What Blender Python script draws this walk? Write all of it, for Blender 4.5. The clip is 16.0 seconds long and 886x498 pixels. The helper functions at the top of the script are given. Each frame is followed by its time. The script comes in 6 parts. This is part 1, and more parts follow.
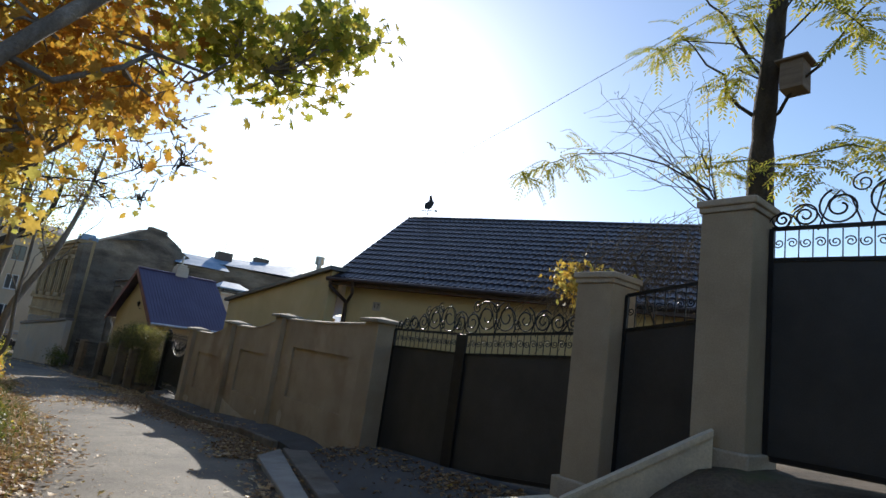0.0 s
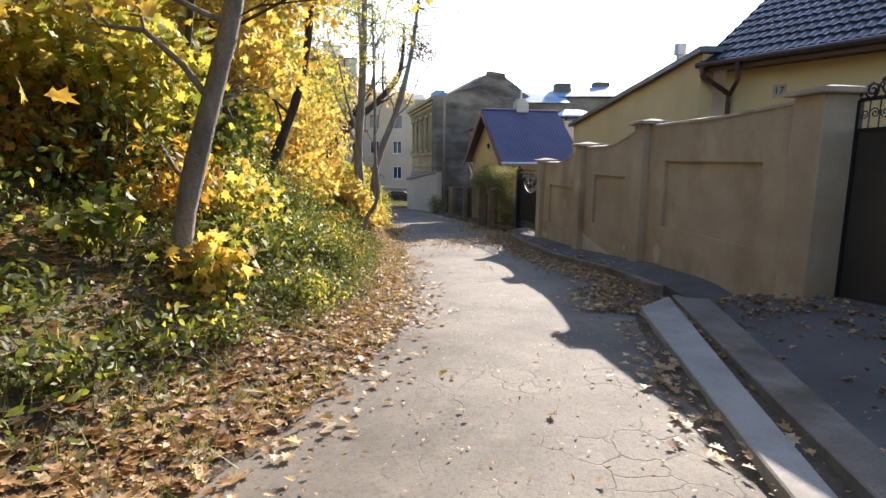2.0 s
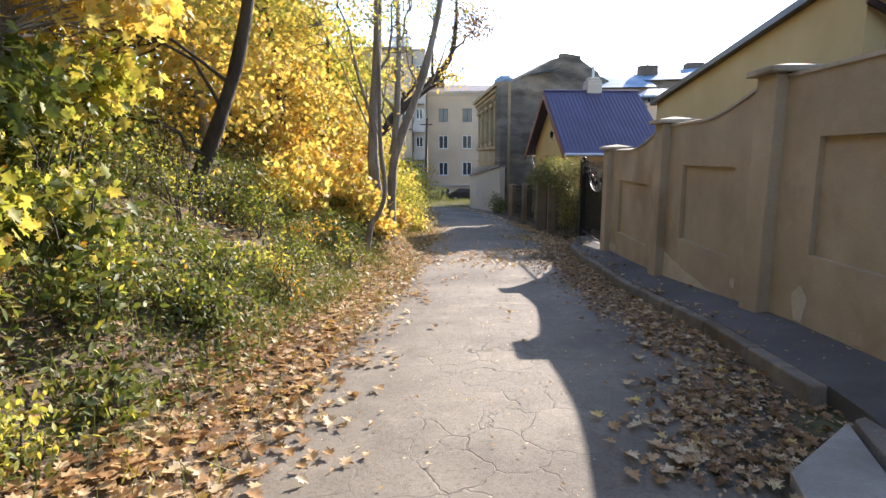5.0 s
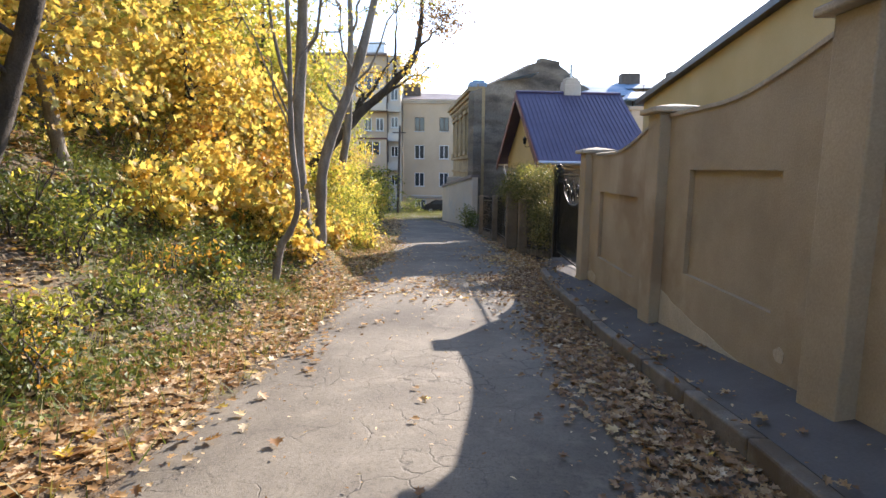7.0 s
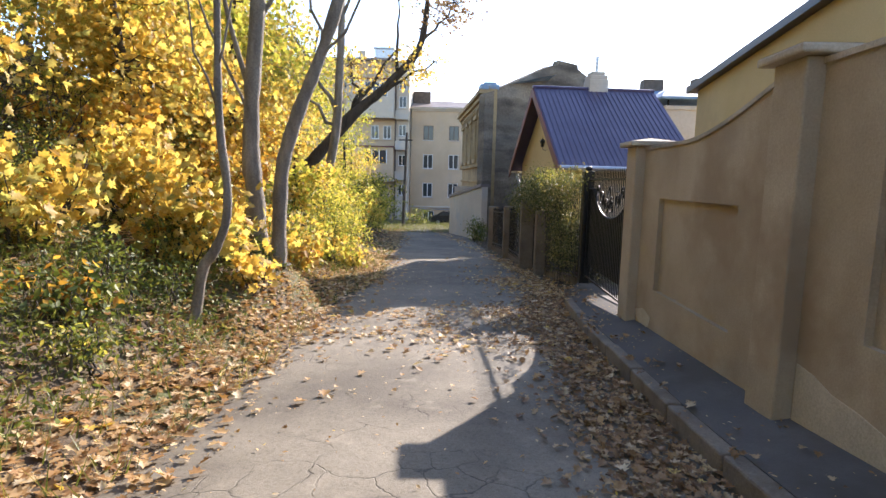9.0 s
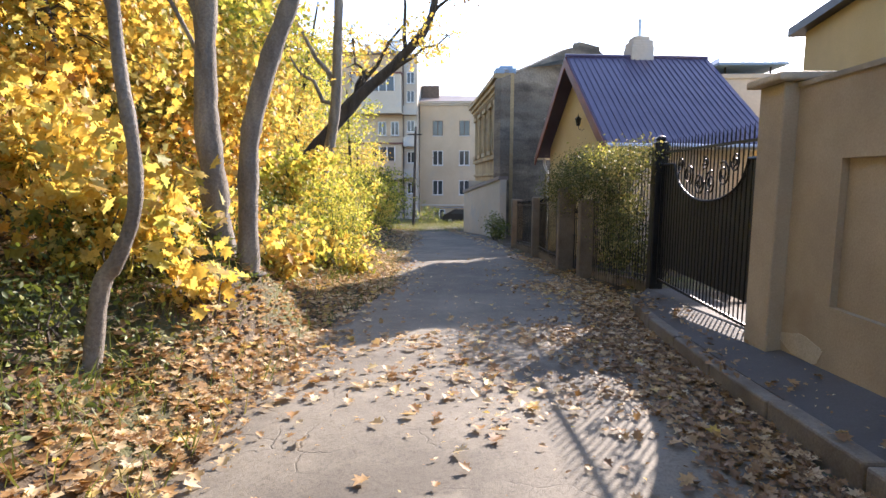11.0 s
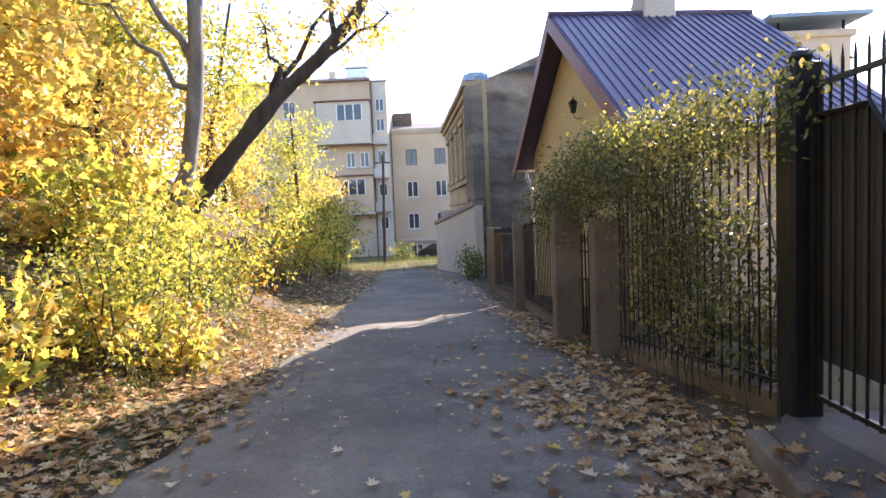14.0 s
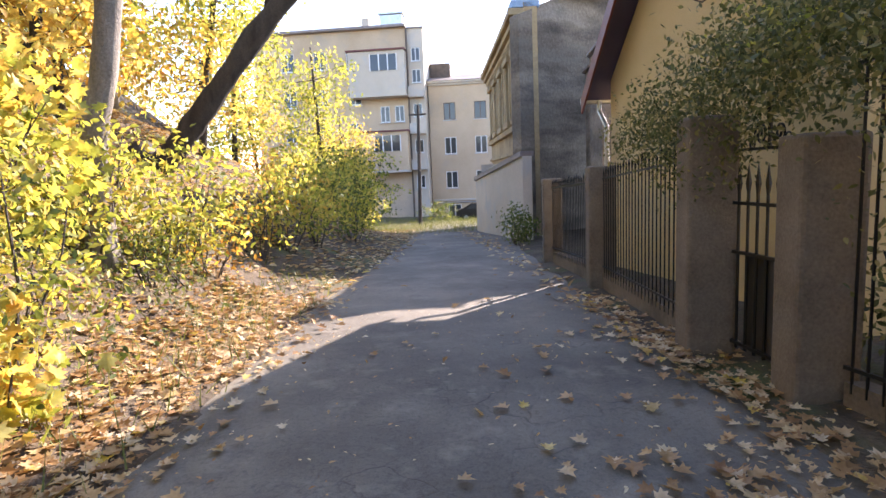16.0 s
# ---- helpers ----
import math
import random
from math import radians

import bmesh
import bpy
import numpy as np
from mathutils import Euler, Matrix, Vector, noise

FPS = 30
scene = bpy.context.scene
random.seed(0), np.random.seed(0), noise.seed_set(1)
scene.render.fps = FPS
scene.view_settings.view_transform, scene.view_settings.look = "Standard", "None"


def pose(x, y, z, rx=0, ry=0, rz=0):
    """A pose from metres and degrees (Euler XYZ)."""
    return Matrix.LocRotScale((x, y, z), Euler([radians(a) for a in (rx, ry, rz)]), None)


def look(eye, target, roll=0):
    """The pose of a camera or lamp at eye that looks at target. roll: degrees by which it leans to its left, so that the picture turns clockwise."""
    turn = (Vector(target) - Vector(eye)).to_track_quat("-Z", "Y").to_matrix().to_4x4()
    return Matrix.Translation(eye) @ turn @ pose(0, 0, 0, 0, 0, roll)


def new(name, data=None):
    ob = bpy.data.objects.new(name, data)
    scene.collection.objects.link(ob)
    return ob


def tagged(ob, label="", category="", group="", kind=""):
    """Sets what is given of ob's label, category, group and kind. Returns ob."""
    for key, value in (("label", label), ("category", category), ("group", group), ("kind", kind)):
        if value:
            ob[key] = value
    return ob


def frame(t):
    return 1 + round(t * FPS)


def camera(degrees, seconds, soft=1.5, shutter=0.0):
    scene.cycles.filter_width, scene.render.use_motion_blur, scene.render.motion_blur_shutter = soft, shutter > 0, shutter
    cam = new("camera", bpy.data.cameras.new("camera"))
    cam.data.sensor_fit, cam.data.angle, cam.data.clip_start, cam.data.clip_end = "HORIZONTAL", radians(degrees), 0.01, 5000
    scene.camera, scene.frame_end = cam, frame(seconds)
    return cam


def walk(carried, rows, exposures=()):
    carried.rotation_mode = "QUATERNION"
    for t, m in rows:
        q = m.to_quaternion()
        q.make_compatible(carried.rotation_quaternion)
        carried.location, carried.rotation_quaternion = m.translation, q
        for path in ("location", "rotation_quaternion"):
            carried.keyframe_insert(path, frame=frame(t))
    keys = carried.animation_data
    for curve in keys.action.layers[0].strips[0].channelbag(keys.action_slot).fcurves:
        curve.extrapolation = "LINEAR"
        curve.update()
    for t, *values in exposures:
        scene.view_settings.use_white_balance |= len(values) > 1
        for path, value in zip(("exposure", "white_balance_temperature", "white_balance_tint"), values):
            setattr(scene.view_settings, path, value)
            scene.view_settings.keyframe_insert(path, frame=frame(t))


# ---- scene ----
cam = camera(76.5, 16.0)
PATH = [
    (0, (0.062, 0.031, 0.735), (1.281, 1.573, 1.104), 8.2),
    (0.3, (0.32, 0.598, 0.647), (1.297, 2.337, 0.791), 5.7),
    (0.5, (0.48, 0.909, 0.632), (1.366, 2.701, 0.675), 4.6),
    (0.6, (0.52, 1.036, 0.609), (1.361, 2.851, 0.627), 3.9),
    (1, (0.715, 1.71, 0.58), (1.346, 3.606, 0.495), 3.1),
    (1.2, (0.825, 1.943, 0.518), (1.347, 3.87, 0.408), 2.6),
    (1.5, (0.977, 2.411, 0.5), (1.376, 4.361, 0.299), 1.8),
    (2, (1.201, 3.201, 0.421), (1.395, 5.167, 0.108), 0.6),
    (2.5, (1.467, 3.94, 0.403), (1.544, 5.902, 0.02), 0.1),
    (3, (1.706, 4.599, 0.398), (1.726, 6.561, 0.009), -0.8),
    (3.5, (1.927, 5.257, 0.388), (1.895, 7.218, 0.0), -0.7),
    (6, (3.133, 8.44, 0.201), (3.039, 10.416, -0.092), -0.1),
    (6.5, (3.281, 9.155, 0.189), (3.224, 11.132, -0.106), -0.1),
    (7, (3.423, 9.863, 0.118), (3.396, 11.843, -0.168), 0.5),
    (7.5, (3.5, 10.528, 0.105), (3.481, 12.508, -0.181), 0.6),
    (8, (3.581, 11.209, 0.032), (3.554, 13.191, -0.235), 0.6),
    (8.5, (3.652, 11.961, -0.044), (3.621, 13.944, -0.303), 0.9),
    (9, (3.588, 12.676, -0.1), (3.527, 14.66, -0.344), 1.4),
    (11.5, (3.165, 16.043, -0.461), (3.063, 18.025, -0.706), -0.1),
    (12, (3.136, 16.989, -0.477), (3.028, 18.972, -0.716), -0.4),
    (12.5, (3.269, 17.875, -0.565), (3.166, 19.86, -0.785), -1.4),
    (13, (3.407, 18.739, -0.602), (3.314, 20.726, -0.811), -1.7),
    (13.5, (3.632, 19.52, -0.664), (3.555, 21.512, -0.821), -2.0),
    (14, (3.891, 20.345, -0.7), (3.841, 22.34, -0.825), -2.4),
    (14.5, (3.938, 21.133, -0.76), (3.872, 23.128, -0.885), -2.6),
    (15, (3.887, 21.981, -0.822), (3.782, 23.97, -1.005), -2.8),
    (15.5, (3.781, 22.798, -0.895), (3.6, 24.78, -1.091), -2.3),
    (16, (3.723, 23.491, -0.98), (3.531, 25.466, -1.236), -2.5),
]
walk(cam, [(t, look(eye, target, roll)) for t, eye, target, roll in PATH],
     exposures=[(0.0, 0.3, 6250, 11), (0.6, 0.95, 6450, 12), (1.5, 1.33, 6600, 16), (3.5, 1.5, 6600, 18), (9.0, 1.6, 6600, 18), (12.5, 1.92, 6600, 23), (16.0, 2.2, 6650, 25)])

# ---- light ----
SUN_HEADING, SUN_HEIGHT = radians(30.5), radians(25.2)
world = bpy.data.worlds.new("sky")
scene.world = world
world.use_nodes = True
wn = world.node_tree.nodes
sky = wn.new("ShaderNodeTexSky")
sky.sky_type, sky.sun_disc = "NISHITA", False
sky.sun_elevation, sky.sun_rotation = SUN_HEIGHT, SUN_HEADING
sky.air_density, sky.dust_density, sky.ozone_density = 1.0, 0.35, 1.8
wn["Background"].inputs["Strength"].default_value = 0.15
world.node_tree.links.new(sky.outputs["Color"], wn["Background"].inputs["Color"])
sun = new("sun", bpy.data.lights.new("sun", "SUN"))
sun.data.energy, sun.data.angle, sun.data.color = 4.6, radians(0.5), (1.0, 0.93, 0.82)
sun_way = Vector((math.sin(SUN_HEADING) * math.cos(SUN_HEIGHT), math.cos(SUN_HEADING) * math.cos(SUN_HEIGHT), math.sin(SUN_HEIGHT)))
sun.matrix_world = look(sun_way * 60, (0, 0, 0))


# ---- materials ----
def ramp_mix(nt, fac, stops):
    r = nt.nodes.new("ShaderNodeValToRGB")
    els = r.color_ramp.elements
    while len(els) < len(stops):
        els.new(0.5)
    for e, (p, c) in zip(els, stops):
        e.position, e.color = p, (*c, 1)
    nt.links.new(fac, r.inputs["Fac"])
    return r.outputs["Color"]


def noise_tex(nt, scale, detail=4.0, rough=0.55, stretch=None):
    tc = nt.nodes.new("ShaderNodeTexCoord")
    n = nt.nodes.new("ShaderNodeTexNoise")
    n.inputs["Scale"].default_value, n.inputs["Detail"].default_value, n.inputs["Roughness"].default_value = scale, detail, rough
    out = tc.outputs["Object"]
    if stretch:
        mp = nt.nodes.new("ShaderNodeMapping")
        mp.inputs["Scale"].default_value = stretch
        nt.links.new(out, mp.inputs["Vector"])
        out = mp.outputs["Vector"]
    nt.links.new(out, n.inputs["Vector"])
    return n.outputs["Fac"]


def mix_color(nt, fac, a, b, mode="MIX"):
    m = nt.nodes.new("ShaderNodeMix")
    m.data_type, m.blend_type = "RGBA", mode
    for sock, val in ((m.inputs["Factor"], fac), (m.inputs["A"], a), (m.inputs["B"], b)):
        if isinstance(val, (int, float)):
            sock.default_value = val
        elif isinstance(val, tuple):
            sock.default_value = (*val, 1)
        else:
            nt.links.new(val, sock)
    return m.outputs["Result"]


def surface(name, stops, scale=1.5, fine=40.0, rough=0.85, bump=0.25, bump_dist=0.01, metallic=0.0, stretch=None, grain=0.25, stains=None, stain_scale=0.7):
    """A surface with broad stains and a fine grain, in colour and relief."""
    m = bpy.data.materials.new(name)
    m.use_nodes = True
    nt = m.node_tree
    b = nt.nodes["Principled BSDF"]
    big = noise_tex(nt, scale, 6.0, 0.6, stretch)
    col = ramp_mix(nt, big, stops)
    small = noise_tex(nt, fine, 3.0, 0.7)
    dark = ramp_mix(nt, small, [(0.3, (1 - grain,) * 3), (0.7, (1 + 0.0,) * 3)])
    col = mix_color(nt, 1.0, col, dark, "MULTIPLY")
    if stains:
        where = ramp_mix(nt, noise_tex(nt, stain_scale, 5.0, 0.65, stretch), [(0.52, (0, 0, 0)), (0.66, (1, 1, 1))])
        col = mix_color(nt, where, col, stains)
    nt.links.new(col, b.inputs["Base Color"])
    b.inputs["Roughness"].default_value, b.inputs["Metallic"].default_value = rough, metallic
    bp = nt.nodes.new("ShaderNodeBump")
    bp.inputs["Strength"].default_value, bp.inputs["Distance"].default_value = bump, bump_dist
    nt.links.new(small, bp.inputs["Height"])
    nt.links.new(bp.outputs["Normal"], b.inputs["Normal"])
    return m


def leafy(name, stops, see_through=0.5, rough=0.55):
    """Thin leaves that light shines through, each one of its own tint."""
    m = bpy.data.materials.new(name)
    m.use_nodes = True
    nt = m.node_tree
    b = nt.nodes["Principled BSDF"]
    geo = nt.nodes.new("ShaderNodeNewGeometry")
    col = ramp_mix(nt, geo.outputs["Random Per Island"], stops)
    vein = ramp_mix(nt, noise_tex(nt, 30.0, 2.0), [(0.35, (0.78, 0.74, 0.68)), (0.65, (1, 1, 1))])
    col = mix_color(nt, 1.0, col, vein, "MULTIPLY")
    nt.links.new(col, b.inputs["Base Color"])
    b.inputs["Roughness"].default_value = rough
    tr = nt.nodes.new("ShaderNodeBsdfTranslucent")
    nt.links.new(mix_color(nt, 1.0, col, (1.0, 0.96, 0.7), "MULTIPLY"), tr.inputs["Color"])
    mx = nt.nodes.new("ShaderNodeMixShader")
    mx.inputs["Fac"].default_value = see_through
    nt.links.new(b.outputs["BSDF"], mx.inputs[1])
    nt.links.new(tr.outputs["BSDF"], mx.inputs[2])
    nt.links.new(mx.outputs["Shader"], nt.nodes["Material Output"].inputs["Surface"])
    return m


def asphalt_material():
    m = bpy.data.materials.new("worn_asphalt")
    m.use_nodes = True
    nt = m.node_tree
    b = nt.nodes["Principled BSDF"]
    col = ramp_mix(nt, noise_tex(nt, 0.55, 6.0, 0.65), [(0.36, (0.122, 0.104, 0.08)), (0.5, (0.188, 0.163, 0.126)), (0.63, (0.252, 0.222, 0.173))])
    grit = noise_tex(nt, 140.0, 2.0, 0.8)
    col = mix_color(nt, 1.0, col, ramp_mix(nt, grit, [(0.32, (0.62, 0.62, 0.62)), (0.6, (1, 1, 1)), (0.75, (1.0, 1.0, 1.0))]), "MULTIPLY")
    stones = noise_tex(nt, 38.0, 3.0, 0.7)
    col = mix_color(nt, 1.0, col, ramp_mix(nt, stones, [(0.34, (0.7, 0.69, 0.67)), (0.5, (0.98, 0.98, 0.98)), (0.66, (1.0, 1.0, 1.0))]), "MULTIPLY")
    tc = nt.nodes.new("ShaderNodeTexCoord")
    warp = nt.nodes.new("ShaderNodeTexNoise")
    warp.inputs["Scale"].default_value, warp.inputs["Detail"].default_value = 2.2, 6.0
    nt.links.new(tc.outputs["Object"], warp.inputs["Vector"])
    add = nt.nodes.new("ShaderNodeMixRGB")
    add.blend_type, add.inputs["Fac"].default_value = "ADD", 0.45
    nt.links.new(tc.outputs["Object"], add.inputs[1])
    nt.links.new(warp.outputs["Color"], add.inputs[2])
    vor = nt.nodes.new("ShaderNodeTexVoronoi")
    vor.feature = "DISTANCE_TO_EDGE"
    vor.inputs["Scale"].default_value = 2.6
    nt.links.new(add.outputs["Color"], vor.inputs["Vector"])
    line = ramp_mix(nt, vor.outputs["Distance"], [(0.0, (0.85, 0.85, 0.85)), (0.01, (0.45, 0.45, 0.45)), (0.024, (0, 0, 0))])
    where = ramp_mix(nt, noise_tex(nt, 0.42, 4.0, 0.7), [(0.5, (0, 0, 0)), (0.62, (1, 1, 1))])
    crack = mix_color(nt, 1.0, line, where, "MULTIPLY")
    col = mix_color(nt, crack, col, (0.045, 0.038, 0.03))
    dust = ramp_mix(nt, noise_tex(nt, 3.0, 5.0, 0.7), [(0.55, (0, 0, 0)), (0.75, (0.45, 0.45, 0.45))])
    col = mix_color(nt, dust, col, (0.33, 0.29, 0.225))
    nt.links.new(col, b.inputs["Base Color"])
    b.inputs["Roughness"].default_value = 0.82
    hi = nt.nodes.new("ShaderNodeMath")
    hi.operation = "MULTIPLY_ADD"
    hi.inputs[1].default_value = -2.5
    nt.links.new(crack, hi.inputs[0])
    nt.links.new(grit, hi.inputs[2])
    bp = nt.nodes.new("ShaderNodeBump")
    bp.inputs["Strength"].default_value, bp.inputs["Distance"].default_value = 0.5, 0.006
    nt.links.new(hi.outputs["Value"], bp.inputs["Height"])
    nt.links.new(bp.outputs["Normal"], b.inputs["Normal"])
    return m


ASPHALT = asphalt_material()
SOIL = surface("leafy_soil", [(0.3, (0.06, 0.042, 0.026)), (0.5, (0.12, 0.085, 0.052)), (0.7, (0.19, 0.145, 0.095))], 1.2, 22, 0.95, 0.8, 0.03, grain=0.5, stains=(0.09, 0.1, 0.035))
CONCRETE = surface("old_concrete", [(0.3, (0.3, 0.28, 0.25)), (0.7, (0.46, 0.43, 0.38))], 1.6, 60, 0.9, 0.35, 0.008, stains=(0.22, 0.2, 0.17))
KERB_STONE = surface("earthy_kerb_concrete", [(0.3, (0.17, 0.14, 0.11)), (0.7, (0.3, 0.26, 0.21))], 2.4, 55, 0.92, 0.5, 0.01, grain=0.35, stains=(0.12, 0.09, 0.06), stain_scale=1.1)
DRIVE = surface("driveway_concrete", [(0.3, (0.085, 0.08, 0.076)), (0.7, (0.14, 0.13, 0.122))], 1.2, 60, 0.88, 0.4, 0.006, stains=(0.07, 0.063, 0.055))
FENCE_PLASTER = surface("brown_plaster", [(0.3, (0.35, 0.28, 0.19)), (0.5, (0.43, 0.35, 0.24)), (0.72, (0.51, 0.42, 0.295))], 0.9, 55, 0.92, 0.45, 0.008, grain=0.2, stains=(0.3, 0.225, 0.145), stain_scale=0.5)
BARE_PLASTER = surface("bare_pale_plaster", [(0.3, (0.5, 0.44, 0.33)), (0.7, (0.62, 0.55, 0.42))], 3.0, 50, 0.95, 0.5, 0.01)
CAP = surface("pale_cap_stone", [(0.3, (0.42, 0.35, 0.26)), (0.7, (0.58, 0.5, 0.38))], 2.5, 45, 0.9, 0.5, 0.01, stains=(0.25, 0.22, 0.17))
LOW_PLASTER = surface("cream_plaster", [(0.35, (0.66, 0.57, 0.4)), (0.65, (0.8, 0.71, 0.53))], 1.5, 40, 0.9, 0.4, 0.008, stains=(0.38, 0.33, 0.25))
YELLOW = surface("ochre_plaster", [(0.3, (0.56, 0.42, 0.19)), (0.7, (0.68, 0.53, 0.27))], 0.6, 50, 0.92, 0.3, 0.006, grain=0.12, stains=(0.5, 0.38, 0.2), stain_scale=0.4)
DARK_TILE = surface("dark_metal_tile", [(0.3, (0.045, 0.045, 0.055)), (0.7, (0.075, 0.072, 0.085))], 2.0, 60, 0.3, 0.15, 0.004, metallic=0.25, grain=0.15)
PURPLE = surface("violet_sheet_metal", [(0.3, (0.064, 0.05, 0.1)), (0.7, (0.095, 0.078, 0.14))], 1.2, 60, 0.36, 0.15, 0.004, metallic=0.2, grain=0.15)
OXBLOOD = surface("dark_red_paint", [(0.3, (0.14, 0.03, 0.025)), (0.7, (0.2, 0.05, 0.04))], 3, 60, 0.5, 0.15, 0.003)
IRON = surface("black_iron", [(0.3, (0.014, 0.014, 0.015)), (0.7, (0.03, 0.028, 0.027))], 5, 80, 0.45, 0.25, 0.003, metallic=0.4)
# Base tone lifted to take in pale lens glare over the gates.
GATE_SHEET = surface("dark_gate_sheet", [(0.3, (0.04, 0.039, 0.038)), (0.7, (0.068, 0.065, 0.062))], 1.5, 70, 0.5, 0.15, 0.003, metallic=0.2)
PIPE = surface("brown_pipe_metal", [(0.3, (0.06, 0.04, 0.035)), (0.7, (0.1, 0.07, 0.06))], 5, 80, 0.35, 0.1, 0.002, metallic=0.5)
TIN = surface("bright_tin", [(0.3, (0.42, 0.44, 0.47)), (0.7, (0.6, 0.62, 0.64))], 3, 70, 0.35, 0.2, 0.003, metallic=0.8)
BLUE_TIN = surface("blue_roof_tin", [(0.3, (0.16, 0.27, 0.4)), (0.7, (0.3, 0.42, 0.55))], 0.7, 40, 0.62, 0.2, 0.005, metallic=0.1, stains=(0.34, 0.4, 0.48))
GREY_RENDER = surface("weathered_grey_render", [(0.34, (0.085, 0.068, 0.05)), (0.45, (0.17, 0.135, 0.1)), (0.54, (0.255, 0.205, 0.15)), (0.66, (0.38, 0.315, 0.24))], 0.6, 9, 0.95, 0.9, 0.05, stretch=(0.4, 0.4, 1.7), grain=0.4, stains=(0.09, 0.085, 0.07), stain_scale=0.3)
ORNATE = surface("ochre_stucco", [(0.3, (0.34, 0.24, 0.12)), (0.7, (0.48, 0.36, 0.2))], 0.5, 14, 0.92, 0.5, 0.02, stains=(0.24, 0.17, 0.1))
BEIGE = surface("beige_facade_plaster", [(0.35, (0.5, 0.37, 0.24)), (0.65, (0.62, 0.475, 0.32))], 0.25, 9, 0.93, 0.4, 0.015, grain=0.12, stains=(0.44, 0.36, 0.27), stain_scale=0.2)
PALE = surface("pale_grey_plaster", [(0.35, (0.5, 0.43, 0.335)), (0.65, (0.62, 0.54, 0.435))], 0.3, 10, 0.93, 0.4, 0.01, grain=0.12, stains=(0.46, 0.44, 0.4))
TERRACOTTA = surface("reddish_base_plaster", [(0.3, (0.38, 0.19, 0.12)), (0.7, (0.5, 0.27, 0.17))], 0.5, 20, 0.93, 0.4, 0.01)
OLD_BRICK = surface("sooty_brick", [(0.3, (0.1, 0.08, 0.065)), (0.7, (0.18, 0.14, 0.11))], 3, 25, 0.95, 0.5, 0.02)
OLD_TIN = surface("rusty_roof_tin", [(0.3, (0.2, 0.16, 0.14)), (0.7, (0.32, 0.27, 0.25))], 0.8, 20, 0.6, 0.3, 0.01, metallic=0.2)
WHITE_PAINT = surface("white_window_paint", [(0.3, (0.7, 0.7, 0.68)), (0.7, (0.82, 0.82, 0.8))], 4, 60, 0.5, 0.1, 0.002, grain=0.08)
BROWN_PAINT = surface("brown_window_paint", [(0.3, (0.09, 0.05, 0.03)), (0.7, (0.13, 0.08, 0.05))], 4, 60, 0.5, 0.1, 0.002)
POST = surface("weathered_post_concrete", [(0.3, (0.16, 0.125, 0.09)), (0.7, (0.27, 0.22, 0.165))], 2.0, 45, 0.95, 0.6, 0.012, grain=0.35, stains=(0.1, 0.085, 0.06))
BARK = surface("grey_bark", [(0.3, (0.15, 0.13, 0.108)), (0.5, (0.26, 0.228, 0.19)), (0.7, (0.4, 0.355, 0.298))], 5.0, 40, 0.95, 0.9, 0.02, stretch=(1, 1, 0.25), grain=0.4)
DRY_STEM = surface("dry_brown_stem", [(0.3, (0.1, 0.075, 0.05)), (0.7, (0.24, 0.19, 0.13))], 6.0, 40, 0.9, 0.4, 0.01)
DARK_BARK = surface("dark_bark", [(0.3, (0.035, 0.028, 0.022)), (0.7, (0.11, 0.09, 0.072))], 5.0, 40, 0.95, 0.9, 0.02, stretch=(1, 1, 0.25), grain=0.4)
WOOD = surface("pale_weathered_wood", [(0.3, (0.17, 0.12, 0.08)), (0.7, (0.27, 0.2, 0.14))], 3, 60, 0.85, 0.4, 0.005, stretch=(1, 1, 6))
CAR_PAINT = surface("dark_car_paint", [(0.3, (0.03, 0.03, 0.035)), (0.7, (0.05, 0.05, 0.055))], 1, 60, 0.25, 0.02, 0.001, metallic=0.4)
RUBBER = surface("rubber", [(0.3, (0.015,) * 3), (0.7, (0.025,) * 3)], 5, 60, 0.8, 0.2, 0.002)
GRASS = leafy("grass_blades", [(0.0, (0.09, 0.13, 0.03)), (0.6, (0.17, 0.2, 0.045)), (1.0, (0.33, 0.3, 0.1))], 0.4)
MAPLE_YELLOW = leafy("yellow_maple_leaf", [(0.0, (0.55, 0.34, 0.07)), (0.3, (0.72, 0.51, 0.12)), (0.65, (0.8, 0.64, 0.2)), (0.85, (0.62, 0.58, 0.2)), (1.0, (0.42, 0.44, 0.12))], 0.62)
MAPLE_ORANGE = leafy("orange_maple_leaf", [(0.0, (0.4, 0.18, 0.035)), (0.45, (0.6, 0.34, 0.06)), (0.8, (0.7, 0.47, 0.1)), (1.0, (0.5, 0.42, 0.12))], 0.55)
HEDGE = leafy("creeper_leaf", [(0.0, (0.07, 0.085, 0.03)), (0.5, (0.15, 0.165, 0.06)), (0.85, (0.28, 0.26, 0.1)), (1.0, (0.45, 0.37, 0.17))], 0.45)
YELLOW_GREEN = leafy("yellow_green_leaf", [(0.0, (0.2, 0.25, 0.045)), (0.4, (0.42, 0.45, 0.09)), (0.75, (0.64, 0.58, 0.13)), (1.0, (0.74, 0.6, 0.14))], 0.6)
GREEN = leafy("green_leaf", [(0.0, (0.06, 0.095, 0.022)), (0.5, (0.14, 0.185, 0.04)), (0.85, (0.21, 0.25, 0.06)), (1.0, (0.34, 0.32, 0.09))], 0.4)
OLD_LITTER = leafy("old_brown_leaf", [(0.0, (0.16, 0.085, 0.04)), (0.4, (0.3, 0.175, 0.085)), (0.8, (0.44, 0.29, 0.155)), (1.0, (0.6, 0.45, 0.27))], 0.25, 0.6)
